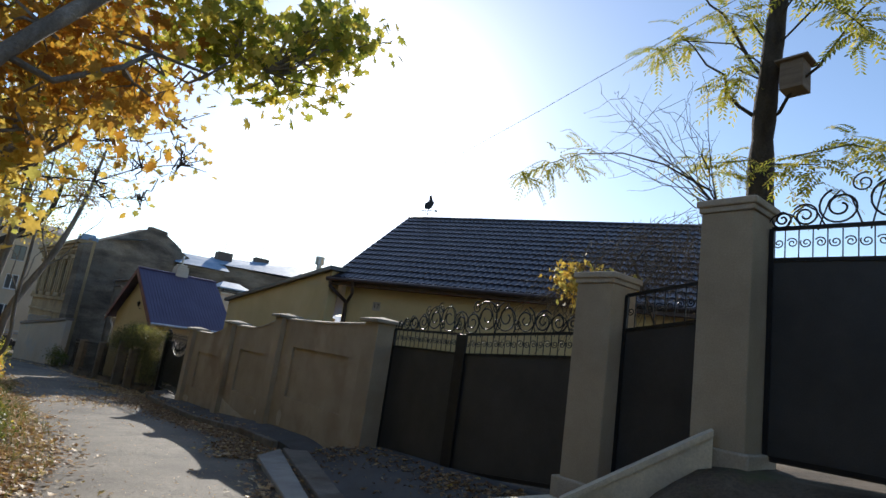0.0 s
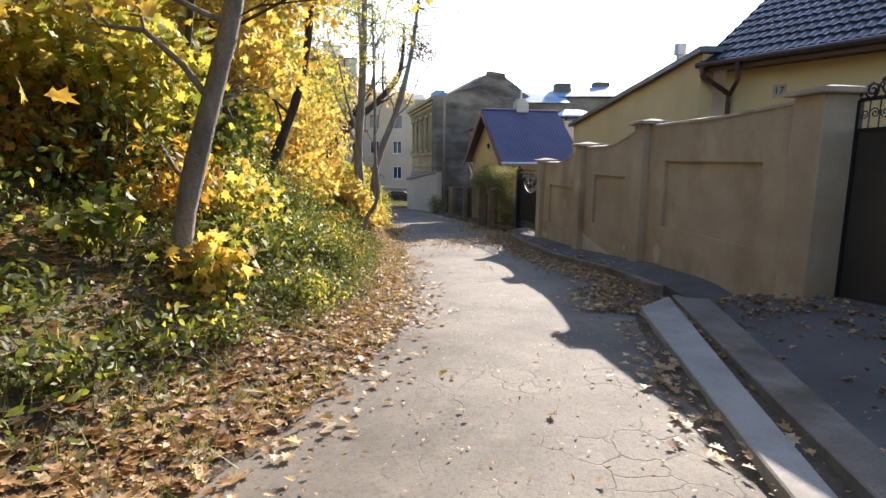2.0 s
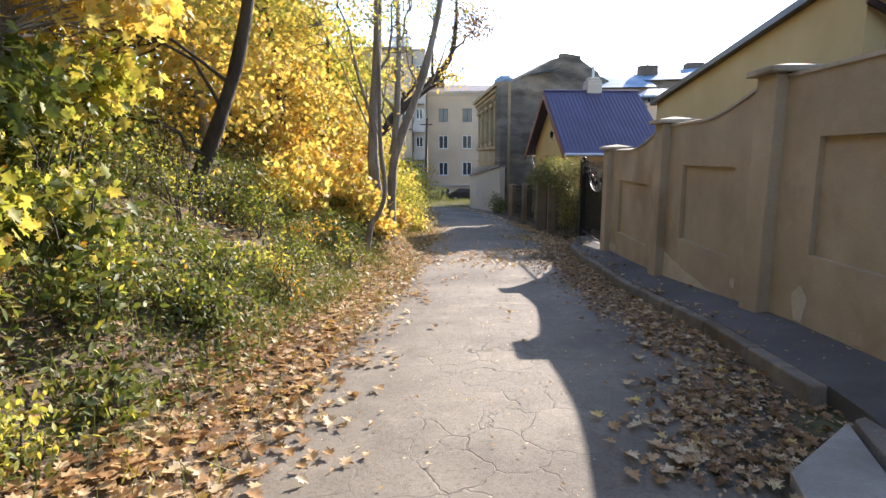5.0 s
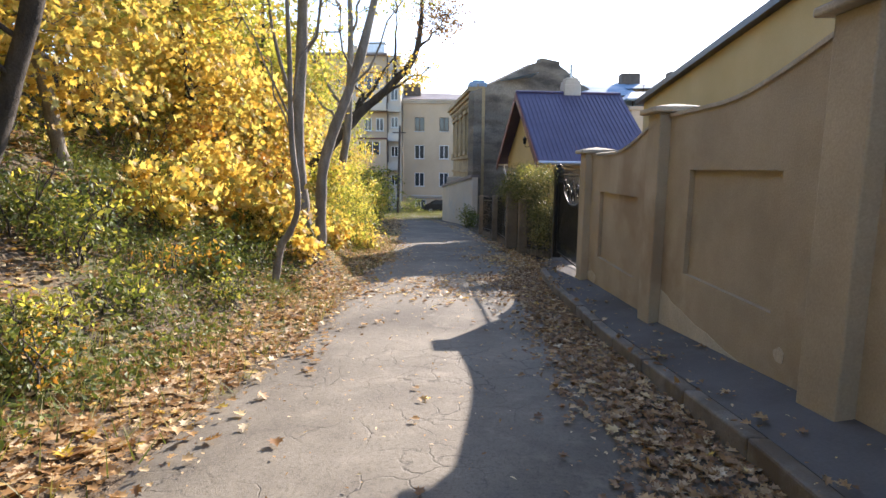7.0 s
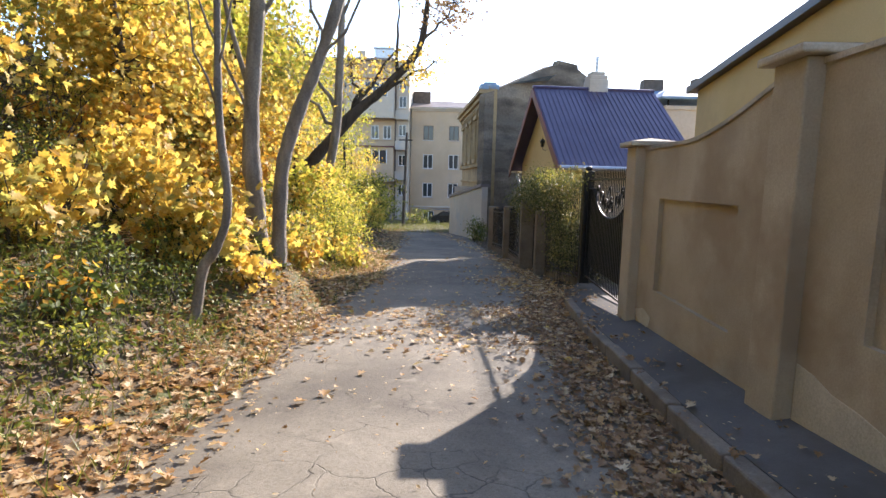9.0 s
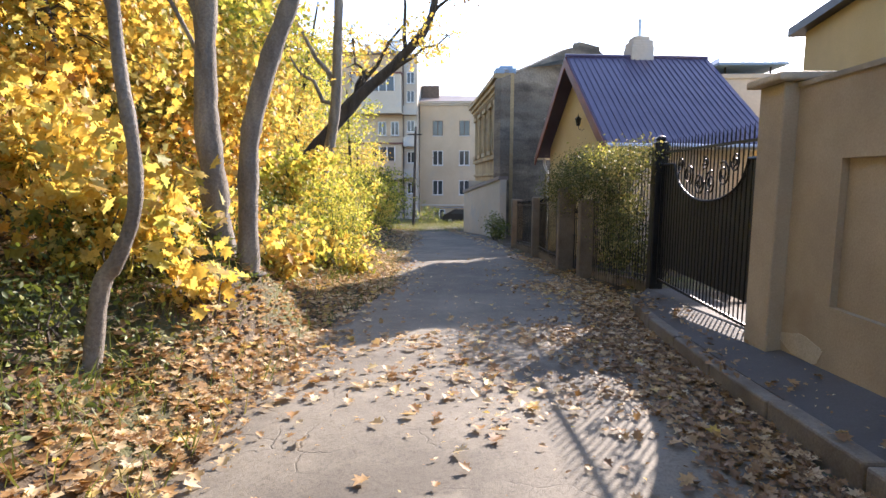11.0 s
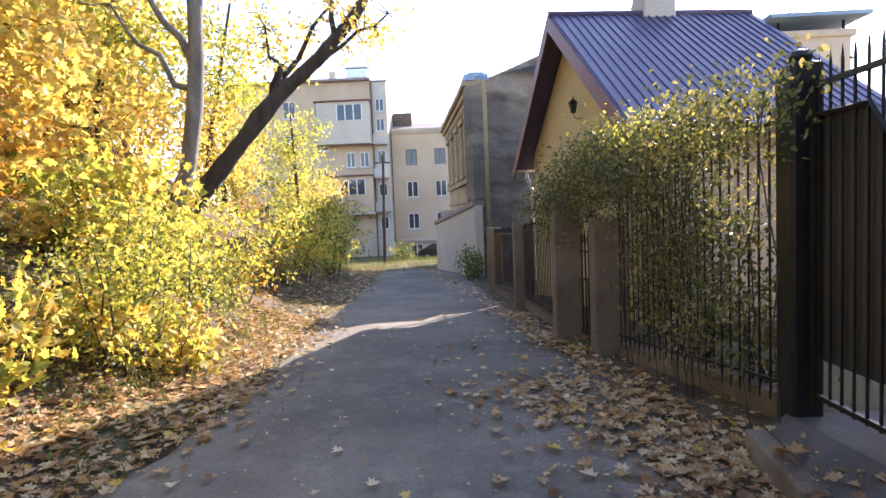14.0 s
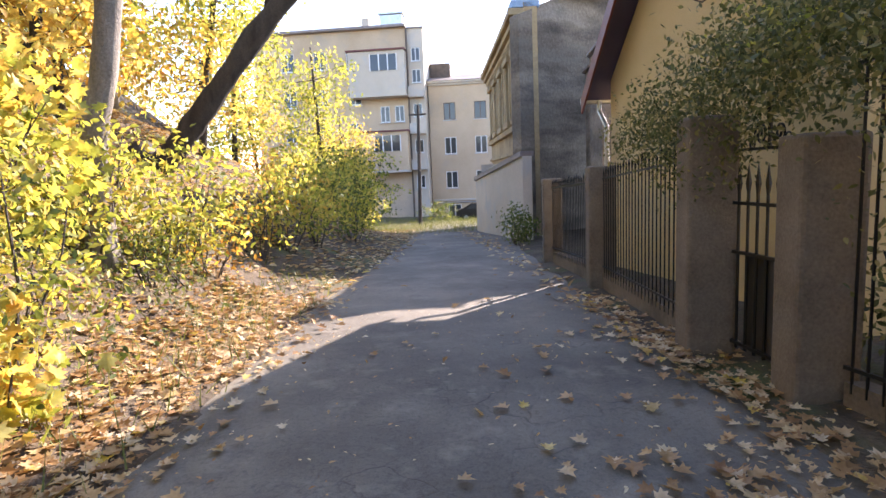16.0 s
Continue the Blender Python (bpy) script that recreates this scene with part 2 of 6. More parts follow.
LITTER = leafy("dry_fallen_leaf", [(0.0, (0.27, 0.14, 0.055)), (0.3, (0.46, 0.27, 0.115)), (0.6, (0.62, 0.42, 0.21)), (0.85, (0.76, 0.6, 0.38)), (0.93, (0.82, 0.7, 0.5)), (1.0, (0.78, 0.54, 0.06))], 0.38, 0.55)


def glass_material():
    m = bpy.data.materials.new("window_glass")
    m.use_nodes = True
    b = m.node_tree.nodes["Principled BSDF"]
    b.inputs["Base Color"].default_value = (0.035, 0.045, 0.055, 1)
    b.inputs["Roughness"].default_value = 0.06
    b.inputs["IOR"].default_value = 1.5
    return m


GLASS = glass_material()


# ---- mesh helpers ----
class Shape:
    """Corners and faces gathered for one mesh."""

    def __init__(self):
        self.v, self.f = [], []

    def add(self, verts, faces):
        n = len(self.v)
        self.v += [tuple(p) for p in verts]
        self.f += [tuple(n + i for i in f) for f in faces]
        return self

    def box(self, x0, x1, y0, y1, z0, z1, c=0.0, m=None):
        """A box, its edges cut at c."""
        if c <= 0:
            vs = [(x, y, z) for z in (z0, z1) for y in (y0, y1) for x in (x0, x1)]
            fs = [(0, 2, 3, 1), (4, 5, 7, 6), (0, 1, 5, 4), (2, 6, 7, 3), (0, 4, 6, 2), (1, 3, 7, 5)]
        else:
            bm = bmesh.new()
            bmesh.ops.create_cube(bm, size=1.0, matrix=Matrix.LocRotScale(((x0 + x1) / 2, (y0 + y1) / 2, (z0 + z1) / 2), None, (x1 - x0, y1 - y0, z1 - z0)))
            bmesh.ops.bevel(bm, geom=bm.edges[:], offset=c, segments=2, profile=0.5, affect="EDGES")
            bm.verts.index_update()
            vs, fs = [v.co[:] for v in bm.verts], [[v.index for v in f.verts] for f in bm.faces]
            bm.free()
        if m is not None:
            vs = [(m @ Vector(p))[:] for p in vs]
        return self.add(vs, fs)

    def tube(self, pts, radii, n=8, caps=True):
        """A round bar along pts."""
        pts = [Vector(p) for p in pts]
        if not hasattr(radii, "__len__"):
            radii = [radii] * len(pts)
        vs, fs = [], []
        side = None
        for i, p in enumerate(pts):
            way = (pts[min(i + 1, len(pts) - 1)] - pts[max(i - 1, 0)])
            way = way.normalized() if way.length > 1e-9 else Vector((0, 0, 1))
            if side is None:
                side = way.orthogonal().normalized()
            side = side - way * side.dot(way)
            side = side.normalized() if side.length > 1e-6 else way.orthogonal().normalized()
            up = way.cross(side)
            for k in range(n):
                a = 2 * math.pi * k / n
                vs.append(p + (side * math.cos(a) + up * math.sin(a)) * radii[i])
        for i in range(len(pts) - 1):
            for k in range(n):
                a, b = i * n + k, i * n + (k + 1) % n
                fs.append((a, b, b + n, a + n))
        if caps:
            fs += [tuple(range(n - 1, -1, -1)), tuple(range((len(pts) - 1) * n, len(pts) * n))]
        return self.add(vs, fs)

    def prism(self, outline, depth, m):
        """A flat outline in the local xy plane of m, depth thick along its z."""
        n = len(outline)
        vs = [(m @ Vector((x, y, z)))[:] for z in (0, depth) for x, y in outline]
        fs = [tuple(range(n - 1, -1, -1)), tuple(range(n, 2 * n))] + [(i, (i + 1) % n, n + (i + 1) % n, n + i) for i in range(n)]
        return self.add(vs, fs)

    def grid(self, rows):
        """A sheet through rows of points."""
        w = len(rows[0])
        vs = [p for r in rows for p in r]
        fs = [(i * w + k, i * w + k + 1, (i + 1) * w + k + 1, (i + 1) * w + k) for i in range(len(rows) - 1) for k in range(w - 1)]
        return self.add(vs, fs)

    def mesh(self, name, material, smooth=False):
        me = bpy.data.meshes.new(name)
        me.from_pydata(self.v, [], self.f)
        me.materials.append(material)
        bm = bmesh.new()
        bm.from_mesh(me)
        bmesh.ops.recalc_face_normals(bm, faces=bm.faces)
        bm.to_mesh(me)
        bm.free()
        if smooth:
            me.shade_smooth()
        return me


ROOTS = {}


def thing(name, place, label, category, group="", kind=""):
    """An Empty at the thing's base; place is a point or a pose."""
    ob = new(name)
    ob.empty_display_size = 0.1
    ob.matrix_world = place if isinstance(place, Matrix) else Matrix.Translation(place)
    ROOTS[ob] = ob.matrix_world.copy()
    return tagged(ob, label, category, group, kind)


def part(name, shape, material, parent, label="", local=False, smooth=False):
    """One mesh under a thing or a part. Its corners are in the world, or, if local, in the thing's own frame."""
    root = ROOTS[parent]
    if not local:
        inv = root.inverted()
        shape.v = [(inv @ Vector(p))[:] for p in shape.v]
    ob = new(name, shape.mesh(name, material, smooth))
    ob.parent = parent
    ROOTS[ob] = root
    return tagged(ob, label)


def solid(name, shape, material, label, category, kind="", group="", smooth=False):
    """A thing that is one mesh."""
    return tagged(new(name, shape.mesh(name, material, smooth)), label, category, group, kind)


rng = np.random.default_rng(7)
MAPLE = [(0, 0), (0.3, 0.0), (0.2, 0.2), (0.52, 0.36), (0.3, 0.47), (0.36, 0.72), (0.16, 0.62), (0, 1.0)]
OVAL = [(0, 0), (0.2, 0.25), (0.22, 0.55), (0, 1.0)]


def leaf_mesh(name, points, sizes, outline, material, droop=0.0, fold=0.25, flat=0.0):
    """A mesh of many leaves, each two halves folded at the midrib. flat near 1: lying on the ground."""
    points, sizes = np.asarray(points, float), np.asarray(sizes, float)
    n, k = len(points), len(outline)
    right = np.array([(x, y, fold * x) for x, y in outline])
    left = np.array([(-x, y, fold * x) for x, y in outline])[1:-1]
    temp = np.concatenate([right, left])
    temp[:, 1] -= 0.4
    d = rng.normal(size=(n, 3))
    d[:, 2] = d[:, 2] * (1 - flat) - droop
    d /= np.linalg.norm(d, axis=1)[:, None]
    up = rng.normal(size=(n, 3)) * (1 - flat * 0.75)
    up[:, 2] += 0.6 + 2.5 * flat
    s = np.cross(d, up)
    s /= np.linalg.norm(s, axis=1)[:, None] + 1e-9
    u = np.cross(s, d)
    co = points[:, None, :] + sizes[:, None, None] * (temp[None, :, 0:1] * s[:, None, :] + temp[None, :, 1:2] * d[:, None, :] + temp[None, :, 2:3] * u[:, None, :])
    w = len(temp)
    f1 = list(range(k))
    f2 = [0, k - 1] + [k + i for i in range(k - 3, -1, -1)]
    loops = (np.arange(n)[:, None] * w + np.array(f1 + f2)[None, :]).ravel()
    me = bpy.data.meshes.new(name)
    me.vertices.add(n * w)
    me.vertices.foreach_set("co", co.ravel())
    me.loops.add(len(loops))
    me.loops.foreach_set("vertex_index", loops.astype(np.int32))
    me.polygons.add(2 * n)
    me.polygons.foreach_set("loop_start", (np.arange(2 * n) * k).astype(np.int32))
    me.update(calc_edges=True)
    me.materials.append(material)
    return me


def leaves_part(name, points, sizes, outline, material, parent, label="", **kw):
    root = ROOTS[parent]
    me = leaf_mesh(name, points, sizes, outline, material, **kw)
    me.transform(root.inverted())
    ob = new(name, me)
    ob.parent = parent
    return tagged(ob, label)


# ---- the lie of the land ----
ROAD_Y = [-40, -10, 0, 7, 13, 16.7, 24, 28, 40, 55, 62, 80, 120]
ROAD_Z = [0.6, -0.55, -1.0, -1.40, -1.66, -2.0, -2.36, -2.5, -3.1, -3.95, -4.3, -4.9, -5.2]
LEFT_Y = [-40, 0, 5, 6.7, 8, 9, 11, 16, 19, 20.5, 22.5, 25, 27, 30, 36, 44, 52, 60]
LEFT_X = [-2.0, -1.0, -0.35, 0.3, 0.75, 1.1, 1.35, 1.45, 1.45, 1.35, 1.35, 1.6, 1.6, 1.2, 0.85, 0.3, -0.6, -1.2]
RIGHT_Y = [-40, 4, 5, 7.5, 9.8, 12, 20, 24, 28, 31, 35, 42, 60]
RIGHT_X = [3.0, 3.0, 3.1, 3.6, 4.35, 5.3, 5.35, 5.7, 5.2, 5.0, 4.7, 4.3, 4.3]
BANK_D = [-1, 0, 0.8, 2, 5, 9, 14, 30, 90]
BANK_H = [0, 0, 0.2, 0.95, 2.9, 5.2, 7.0, 8.7, 9]


def road_z(y):
    return float(np.interp(y, ROAD_Y, ROAD_Z))


def step(a, b, x):
    t = min(1, max(0, (x - a) / (b - a)))
    return t * t * (3 - 2 * t)


def land(x, y):
    """Height of the ground."""
    z = road_z(y)
    d = float(np.interp(y, LEFT_Y, LEFT_X)) - x
    if d > 0:
        z += float(np.interp(d, BANK_D, BANK_H)) * (1 - 0.97 * step(38, 56, y)) * (1 + 0.18 * noise.noise((x * 0.3, y * 0.3, 0)))
        z += 0.1 * min(1, d) * noise.noise((x * 1.3, y * 1.3, 3))
        z += 0.75 * min(1, d / 0.6) * math.exp(-((x - 0.5) / 0.8) ** 2 - ((y - 21.3) / 1.5) ** 2)
    if x > 3.4 and y < 12:
        z += step(min(5.4, max(3.6, 3.6 + 0.353 * (y - 4.6))), 6.0, x) * (0.42 * step(11.5, 8.5, y) * step(2.0, 5.0, y) + 1.2 * step(4.0, 2.6, y))
    if x > 5.6:
        z += 0.14 * step(5.6, 6.2, x) * step(11, 13, y)
    return z


def line_of(a, b, step_size):
    return list(np.arange(a, b, step_size))


gx = [-1500, -400, -120, -60, -40, -30, -24] + line_of(-20, -6, 1.0) + line_of(-6, 7.0, 0.22) + [7, 7.5, 8, 9, 10, 12, 15, 20, 30, 50, 100, 300, 1500]
gy = [-1500, -300, -80, -40, -25, -15, -10] + line_of(-8, 36, 0.3) + line_of(36, 70, 1.0) + [70, 75, 80, 90, 110, 150, 300, 1500]
g = Shape().grid([[(x, y, land(x, y) - (0.05 if np.interp(y, LEFT_Y, LEFT_X) + 0.1 < x < np.interp(y, RIGHT_Y, RIGHT_X) else 0) + 0.018 * noise.noise((x * 3, y * 3, 1))) for x in gx] for y in gy])
solid("ground", g, SOIL, "brown earth with leaf litter on the bank and beside the lane", "ground", "structure", smooth=True)

# the lane: worn asphalt with ragged edges
rows = []
for y in line_of(-30, 62, 0.2):
    a, b = float(np.interp(y, LEFT_Y, LEFT_X)), float(np.interp(y, RIGHT_Y, RIGHT_X))
    a += 0.16 * noise.noise((y * 1.7, 0, 0)) + 0.1 * noise.noise((y * 5, 4, 0))
    b += 0.12 * noise.noise((y * 1.5, 9, 0)) + 0.06 * noise.noise((y * 6, 7, 0))
    rows.append([(a + (b - a) * k / 16, y, road_z(y) + 0.04 * math.sin(math.pi * k / 16) - (0.05 if k in (0, 16) else 0) + 0.012 * noise.noise((k * 0.6, y * 0.8, 5))) for k in range(17)])
solid("road", Shape().grid(rows), ASPHALT, "worn grey asphalt lane with cracks and ragged edges", "road", "structure", smooth=True)

# ---- pavement and kerbs ----
KERB = [(5.24, 11.2), (5.28, 14), (5.3, 17), (5.32, 20), (5.45, 22.6), (5.75, 24.0)]


def kerb_x(y):
    return float(np.interp(y, [p[1] for p in KERB], [p[0] for p in KERB]))


rows = []
for y in line_of(9.6, 24.01, 0.4):
    z = road_z(y) + 0.16 * step(9.8, 11.2, y)
    rows.append([(kerb_x(y) + 0.13, y, z - 0.3), (kerb_x(y) + 0.13, y, z), (6.0, y, z + 0.1), (6.6, y, z + 0.1)])
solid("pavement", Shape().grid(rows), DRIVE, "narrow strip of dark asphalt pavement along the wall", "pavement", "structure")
kerb = thing("kerb", (5.3, 16, road_z(16)), "row of old concrete kerb stones beside the pavement", "kerb", kind="structure")
y = 11.2
while y < 23.9:
    k = Shape()
    x0, x1, z0, z1 = kerb_x(y), kerb_x(y + 0.98), road_z(y) + 0.16, road_z(y + 0.98) + 0.16
    m = Matrix.Translation((x0, y, z0)) @ Matrix.Rotation(math.atan2(x0 - x1, 0.98), 4, "Z") @ Matrix.Rotation(math.atan2(z1 - z0, 0.98), 4, "X")
    k.box(0, 0.14, 0, 0.975, -0.35, 0.008 * rng.normal(), 0.02, m)
    part("kerb_stone", k, KERB_STONE, kerb)
    y += 0.99

drive = Shape()
rows = []
for y in line_of(4.4, 12.01, 0.4):
    a = float(np.interp(y, [4.4, 11, 12], [3.48, 5.8, 5.7]))
    rows.append([(a + (6.3 - a) * k / 8, y, land(a + (6.3 - a) * k / 8, y) + 0.03) for k in range(9)])
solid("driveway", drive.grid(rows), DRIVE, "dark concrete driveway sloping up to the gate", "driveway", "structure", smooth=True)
for nm, near, far, high, mat in (("driveway_edging", ((2.95, 4.6), (3.12, 4.6)), ((4.5, 10.1), (5.22, 10.72)), 0.07, CONCRETE), ("driveway_apron", ((3.33, 4.6), (3.6, 4.6)), ((5.28, 10.76), (5.86, 11.0)), 0.09, KERB_STONE)):
    sh = Shape()
    rows = []
    for i in range(15):
        (x0, y0), (x1, y1) = ((near[k][0] + (far[k][0] - near[k][0]) * i / 14, near[k][1] + (far[k][1] - near[k][1]) * i / 14) for k in (0, 1))
        z0, z1 = (road_z(y) + high + 0.004 * noise.noise((y * 3, high, 0)) for y in (y0, y1))
        rows.append([(x0, y0, z0 - 0.25), (x0, y0, z0 - 0.012), (x0 + 0.012, y0, z0), (x1 - 0.012, y1, z1 + 0.012), (x1, y1, z1), (x1, y1, z1 - 0.25)])
    sh.grid(rows)
    sh.f.append(tuple(range(6)))
    sh.f.append(tuple(range(84, 90)))
    solid(nm, sh, mat, "long flat strip of poured concrete edging the driveway", "edging", "structure")

# low retaining wall that climbs to the tall gate pillar
lw = thing("low_wall", (3.1, 4.3, -1.3), "low cream plastered retaining wall with a flat coping", "low wall", kind="structure")
for a, b in (((3.31, 4.1, -0.6), (5.2, 3.98, -0.56)), ((5.2, 3.98, -0.56), (5.93, 2.75, 0.4))):
    a, b = Vector(a), Vector(b)
    n = (b - a).cross(Vector((0, 0, 1))).normalized() * 0.12
    for nm, mat, grow, up0, up1 in (("wall_body", LOW_PLASTER, 0.93, -1.2, -0.06), ("coping", LOW_PLASTER, 1.2, -0.06, 0.0)):
        vs = [p + n * s * grow + Vector((0, 0, u)) for u in (up0, up1) for p, s in ((a, -1), (a, 1), (b, 1), (b, -1))]
        part(nm, Shape().add(vs, [(0, 1, 2, 3), (4, 7, 6, 5), (0, 4, 5, 1), (1, 5, 6, 2), (2, 6, 7, 3), (3, 7, 4, 0)]), mat, lw)

# ---- boundary wall of plastered bays ----
PIERS = [(20.2, 20.6, 0.5), (16.6, 17.0, 0.88), (13.25, 13.65, 1.2), (8.95, 9.42, 1.27)]
wall = thing("boundary_wall", (6.0, 15, road_z(15)), "brown plastered boundary wall with curved top and capped piers", "wall", kind="structure")
TO_YZ = Matrix(((0, 0, 1, 0), (1, 0, 0, 0), (0, 1, 0, 0), (0, 0, 0, 1)))
for i in range(3):
    far, near = PIERS[i], PIERS[i + 1]
    y1, y0 = far[0], near[1]
    zf, zn = far[2] - 0.14, near[2] - 0.14
    base = [(y0, road_z(y0) - 0.3), (y1, road_z(y1) - 0.3)]
    flat = y1 - (y1 - y0) * 0.42
    top = [(y1, zf), (flat, zf)] + [(flat + (y0 - flat) * s, zf + (zn - zf) * (1 - math.cos(math.pi * s / 2) if s < 1 else 1) ** 0.9) for s in (0.15, 0.3, 0.45, 0.6, 0.75, 0.88, 1.0)]
    w = Shape()
    w.prism(base + top, 0.2, Matrix.Translation((6.035, 0, 0)) @ TO_YZ)
    pt, pb = zf - 0.62, zf - 1.75
    pl, pr = y1 - 0.62, y0 + 0.62
    m = Matrix.Translation((5.98, 0, 0)) @ TO_YZ
    w.prism([(pl, base[1][1]), (y1, base[1][1]), (y1, zf), (pl, zf)], 0.058, m)
    ztop = [p for p in top if p[0] < pl and p[0] > pr]
    zr_at = float(np.interp(pr, [p[0] for p in top[::-1]], [p[1] for p in top[::-1]]))
    w.prism([(y0, base[0][1]), (pr, base[0][1]), (pr, zr_at)] + [p for p in top if p[0] < pr], 0.058, m)
    w.prism([(pr, base[0][1]), (pl, base[1][1]), (pl, pb), (pr, pb + 0.0)], 0.058, m)
    w.prism([(pr, pt), (pl, pt), (pl, zf)] + ztop + [(pr, zr_at)], 0.058, m)
    part("wall_panel", w, FENCE_PLASTER, wall)
    cop = Shape()
    line = [(6.13, p[0], p[1] + 0.012) for p in top]
    rows = [[(x - 0.17, yy, z - 0.025), (x - 0.17, yy, z + 0.015), (x, yy, z + 0.045), (x + 0.17, yy, z + 0.015), (x + 0.17, yy, z - 0.025)] for x, yy, z in line]
    part("coping", cop.grid(rows), CAP, wall, "thin pale mortar coping")
for y0, y1, zt in PIERS:
    z0 = road_z(y1) - 0.3
    p = part("pier", Shape().box(5.85, 6.3, y0, y1, z0, zt - 0.1, 0.015), FENCE_PLASTER, wall)
    c = Shape().box(5.76, 6.39, y0 - 0.09, y1 + 0.09, zt - 0.1, zt - 0.035, 0.018)
    c.add([(5.77, y0 - 0.08, zt - 0.036), (6.38, y0 - 0.08, zt - 0.036), (6.38, y1 + 0.08, zt - 0.036), (5.77, y1 + 0.08, zt - 0.036), (6.09, (y0 + y1) / 2, zt + 0.02)], [(0, 1, 4), (1, 2, 4), (2, 3, 4), (3, 0, 4)])
    part("pier_cap", c, CAP, p, "pale chipped cap stone")
bare = [(16.58, -1.32), (16.58, -1.85), (14.6, -1.8), (14.6, -1.56), (14.95, -1.54), (15.3, -1.49), (15.6, -1.48), (15.95, -1.42), (16.2, -1.4), (16.4, -1.34)]
part("bare_patch", Shape().prism(bare, 0.006, Matrix.Translation((5.974, 0, 0)) @ TO_YZ), BARE_PLASTER, wall, "pale patch where the plaster has come off")
for y, z, ly, lz in ((12.7, -1.2, 0.12, 0.18), (19.9, -1.8, 0.3, 0.1), (14.1, -1.3, 0.07, 0.06)):
    out = [(y + ly * math.cos(a) * (1 + 0.14 * math.sin(3 * a + y)), z + lz * math.sin(a) * (1 + 0.1 * math.sin(5 * a))) for a in np.linspace(0, 2 * math.pi, 18, endpoint=False)]
    part("bare_patch", Shape().prism(out, 0.006, Matrix.Translation((5.974, 0, 0)) @ TO_YZ), BARE_PLASTER, wall, "pale patch where the plaster has come off")


# ---- gates beside the house ----
def gate_pillar(y0, y1, z0, zt, x0=6.0, x1=6.55):
    t = thing("gate_pillar", (x0, y0, z0), "tall brown plastered gate pillar with a moulded cap", "pillar", "pillars of the gates")
    part("shaft", Shape().box(x0, x1, y0, y1, z0 - 0.5, zt - 0.14, 0.02), FENCE_PLASTER, t)
    c = Shape().box(x0 - 0.02, x1 + 0.02, y0 - 0.02, y1 + 0.02, zt - 0.14, zt - 0.08, 0.008)
    c.box(x0 - 0.045, x1 + 0.045, y0 - 0.045, y1 + 0.045, zt - 0.08, zt, 0.015)
    part("cap", c, CAP, t)
    part("plinth", Shape().box(x0 - 0.07, x1 + 0.07, y0 - 0.07, y1 + 0.07, z0 - 0.5, z0 + 0.12, 0.02), CAP, t)


gate_pillar(4.08, 4.62, -0.62, 2.05)
gate_pillar(2.47, 3.02, 0.1, 2.82)


def scroll(sh, x, y, z, r, turns=1.6, way=1, start=0.0, bar=0.011):
    pts = []
    for i in range(int(18 * turns) + 1):
        s = i / (18 * turns)
        a = start + way * s * turns * 2 * math.pi
        rr = r * (1 - 0.82 * s)
        pts.append((x, y + rr * math.cos(a), z + rr * math.sin(a)))
    sh.tube(pts, bar, 5)


def gate_leaf(parent, x, y0, y1, zb0, zb1, zr0, zr1, band, crest, scrolls):
    """A sheet-metal leaf from y0 to y1 with an openwork band and a scrolled crest. zb: foot, zr: top of the sheet at both ends."""
    lo, hi = sorted((y0, y1))
    f = lambda y, a, b: a + (b - a) * (y - y0) / (y1 - y0)
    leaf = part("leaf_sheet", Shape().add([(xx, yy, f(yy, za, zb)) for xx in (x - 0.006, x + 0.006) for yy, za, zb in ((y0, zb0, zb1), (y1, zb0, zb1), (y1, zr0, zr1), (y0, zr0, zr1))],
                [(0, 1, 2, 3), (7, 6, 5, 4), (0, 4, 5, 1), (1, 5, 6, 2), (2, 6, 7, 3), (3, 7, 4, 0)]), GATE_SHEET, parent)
    fr = Shape()
    for yy in (y0, y1):
        fr.tube([(x, yy, f(yy, zb0, zb1)), (x, yy, f(yy, zr0, zr1) + band)], 0.032, 4)
    for up in (-0.02, band):
        fr.tube([(x, y0, zr0 + up), (x, y1, zr1 + up)], 0.028, 4)
    fr.tube([(x, y0, zb0 + 0.04), (x, y1, zb1 + 0.04)], 0.03, 4)
    part("leaf_frame", fr, IRON, parent)
    n = int(abs(y1 - y0) / 0.125)
    for i in range(n):
        yy = y0 + (y1 - y0) * (i + 0.5) / n
        z = f(yy, zr0, zr1)
        s = Shape()
        s.tube([(x, yy - 0.062, z), (x, yy - 0.062, z + band)], 0.007, 4)
        scroll(s, x, yy, z + band * 0.5, min(0.055, band * 0.4), 1.5, 1 if i % 2 else -1, 0.5, 0.007)
        part("band_scroll", s, IRON, parent)
    for i, (s, r) in enumerate(scrolls):
        yy = y0 + (y1 - y0) * s
        z = f(yy, zr0, zr1) + band + r
        sh = Shape()
        scroll(sh, x, yy, z, r, 1.9, 1 if i % 2 else -1, 0.6 * i)
        sh.tube([(x, yy + (y1 - y0) * 0.05 * k, z + r * (0.95 - 0.5 * k * k) - r * 0.1) for k in (-2, -1, 0, 1, 2)], 0.009, 4)
        if r > 0.2:
            scroll(sh, x, yy + r * 0.9, z + r * 0.55, r * 0.38, 1.5, -1, 2.0, 0.009)
            scroll(sh, x, yy - r * 0.9, z - r * 0.45, r * 0.34, 1.5, 1, 1.0, 0.009)
        part("crest_scroll", sh, IRON, parent)
    return leaf


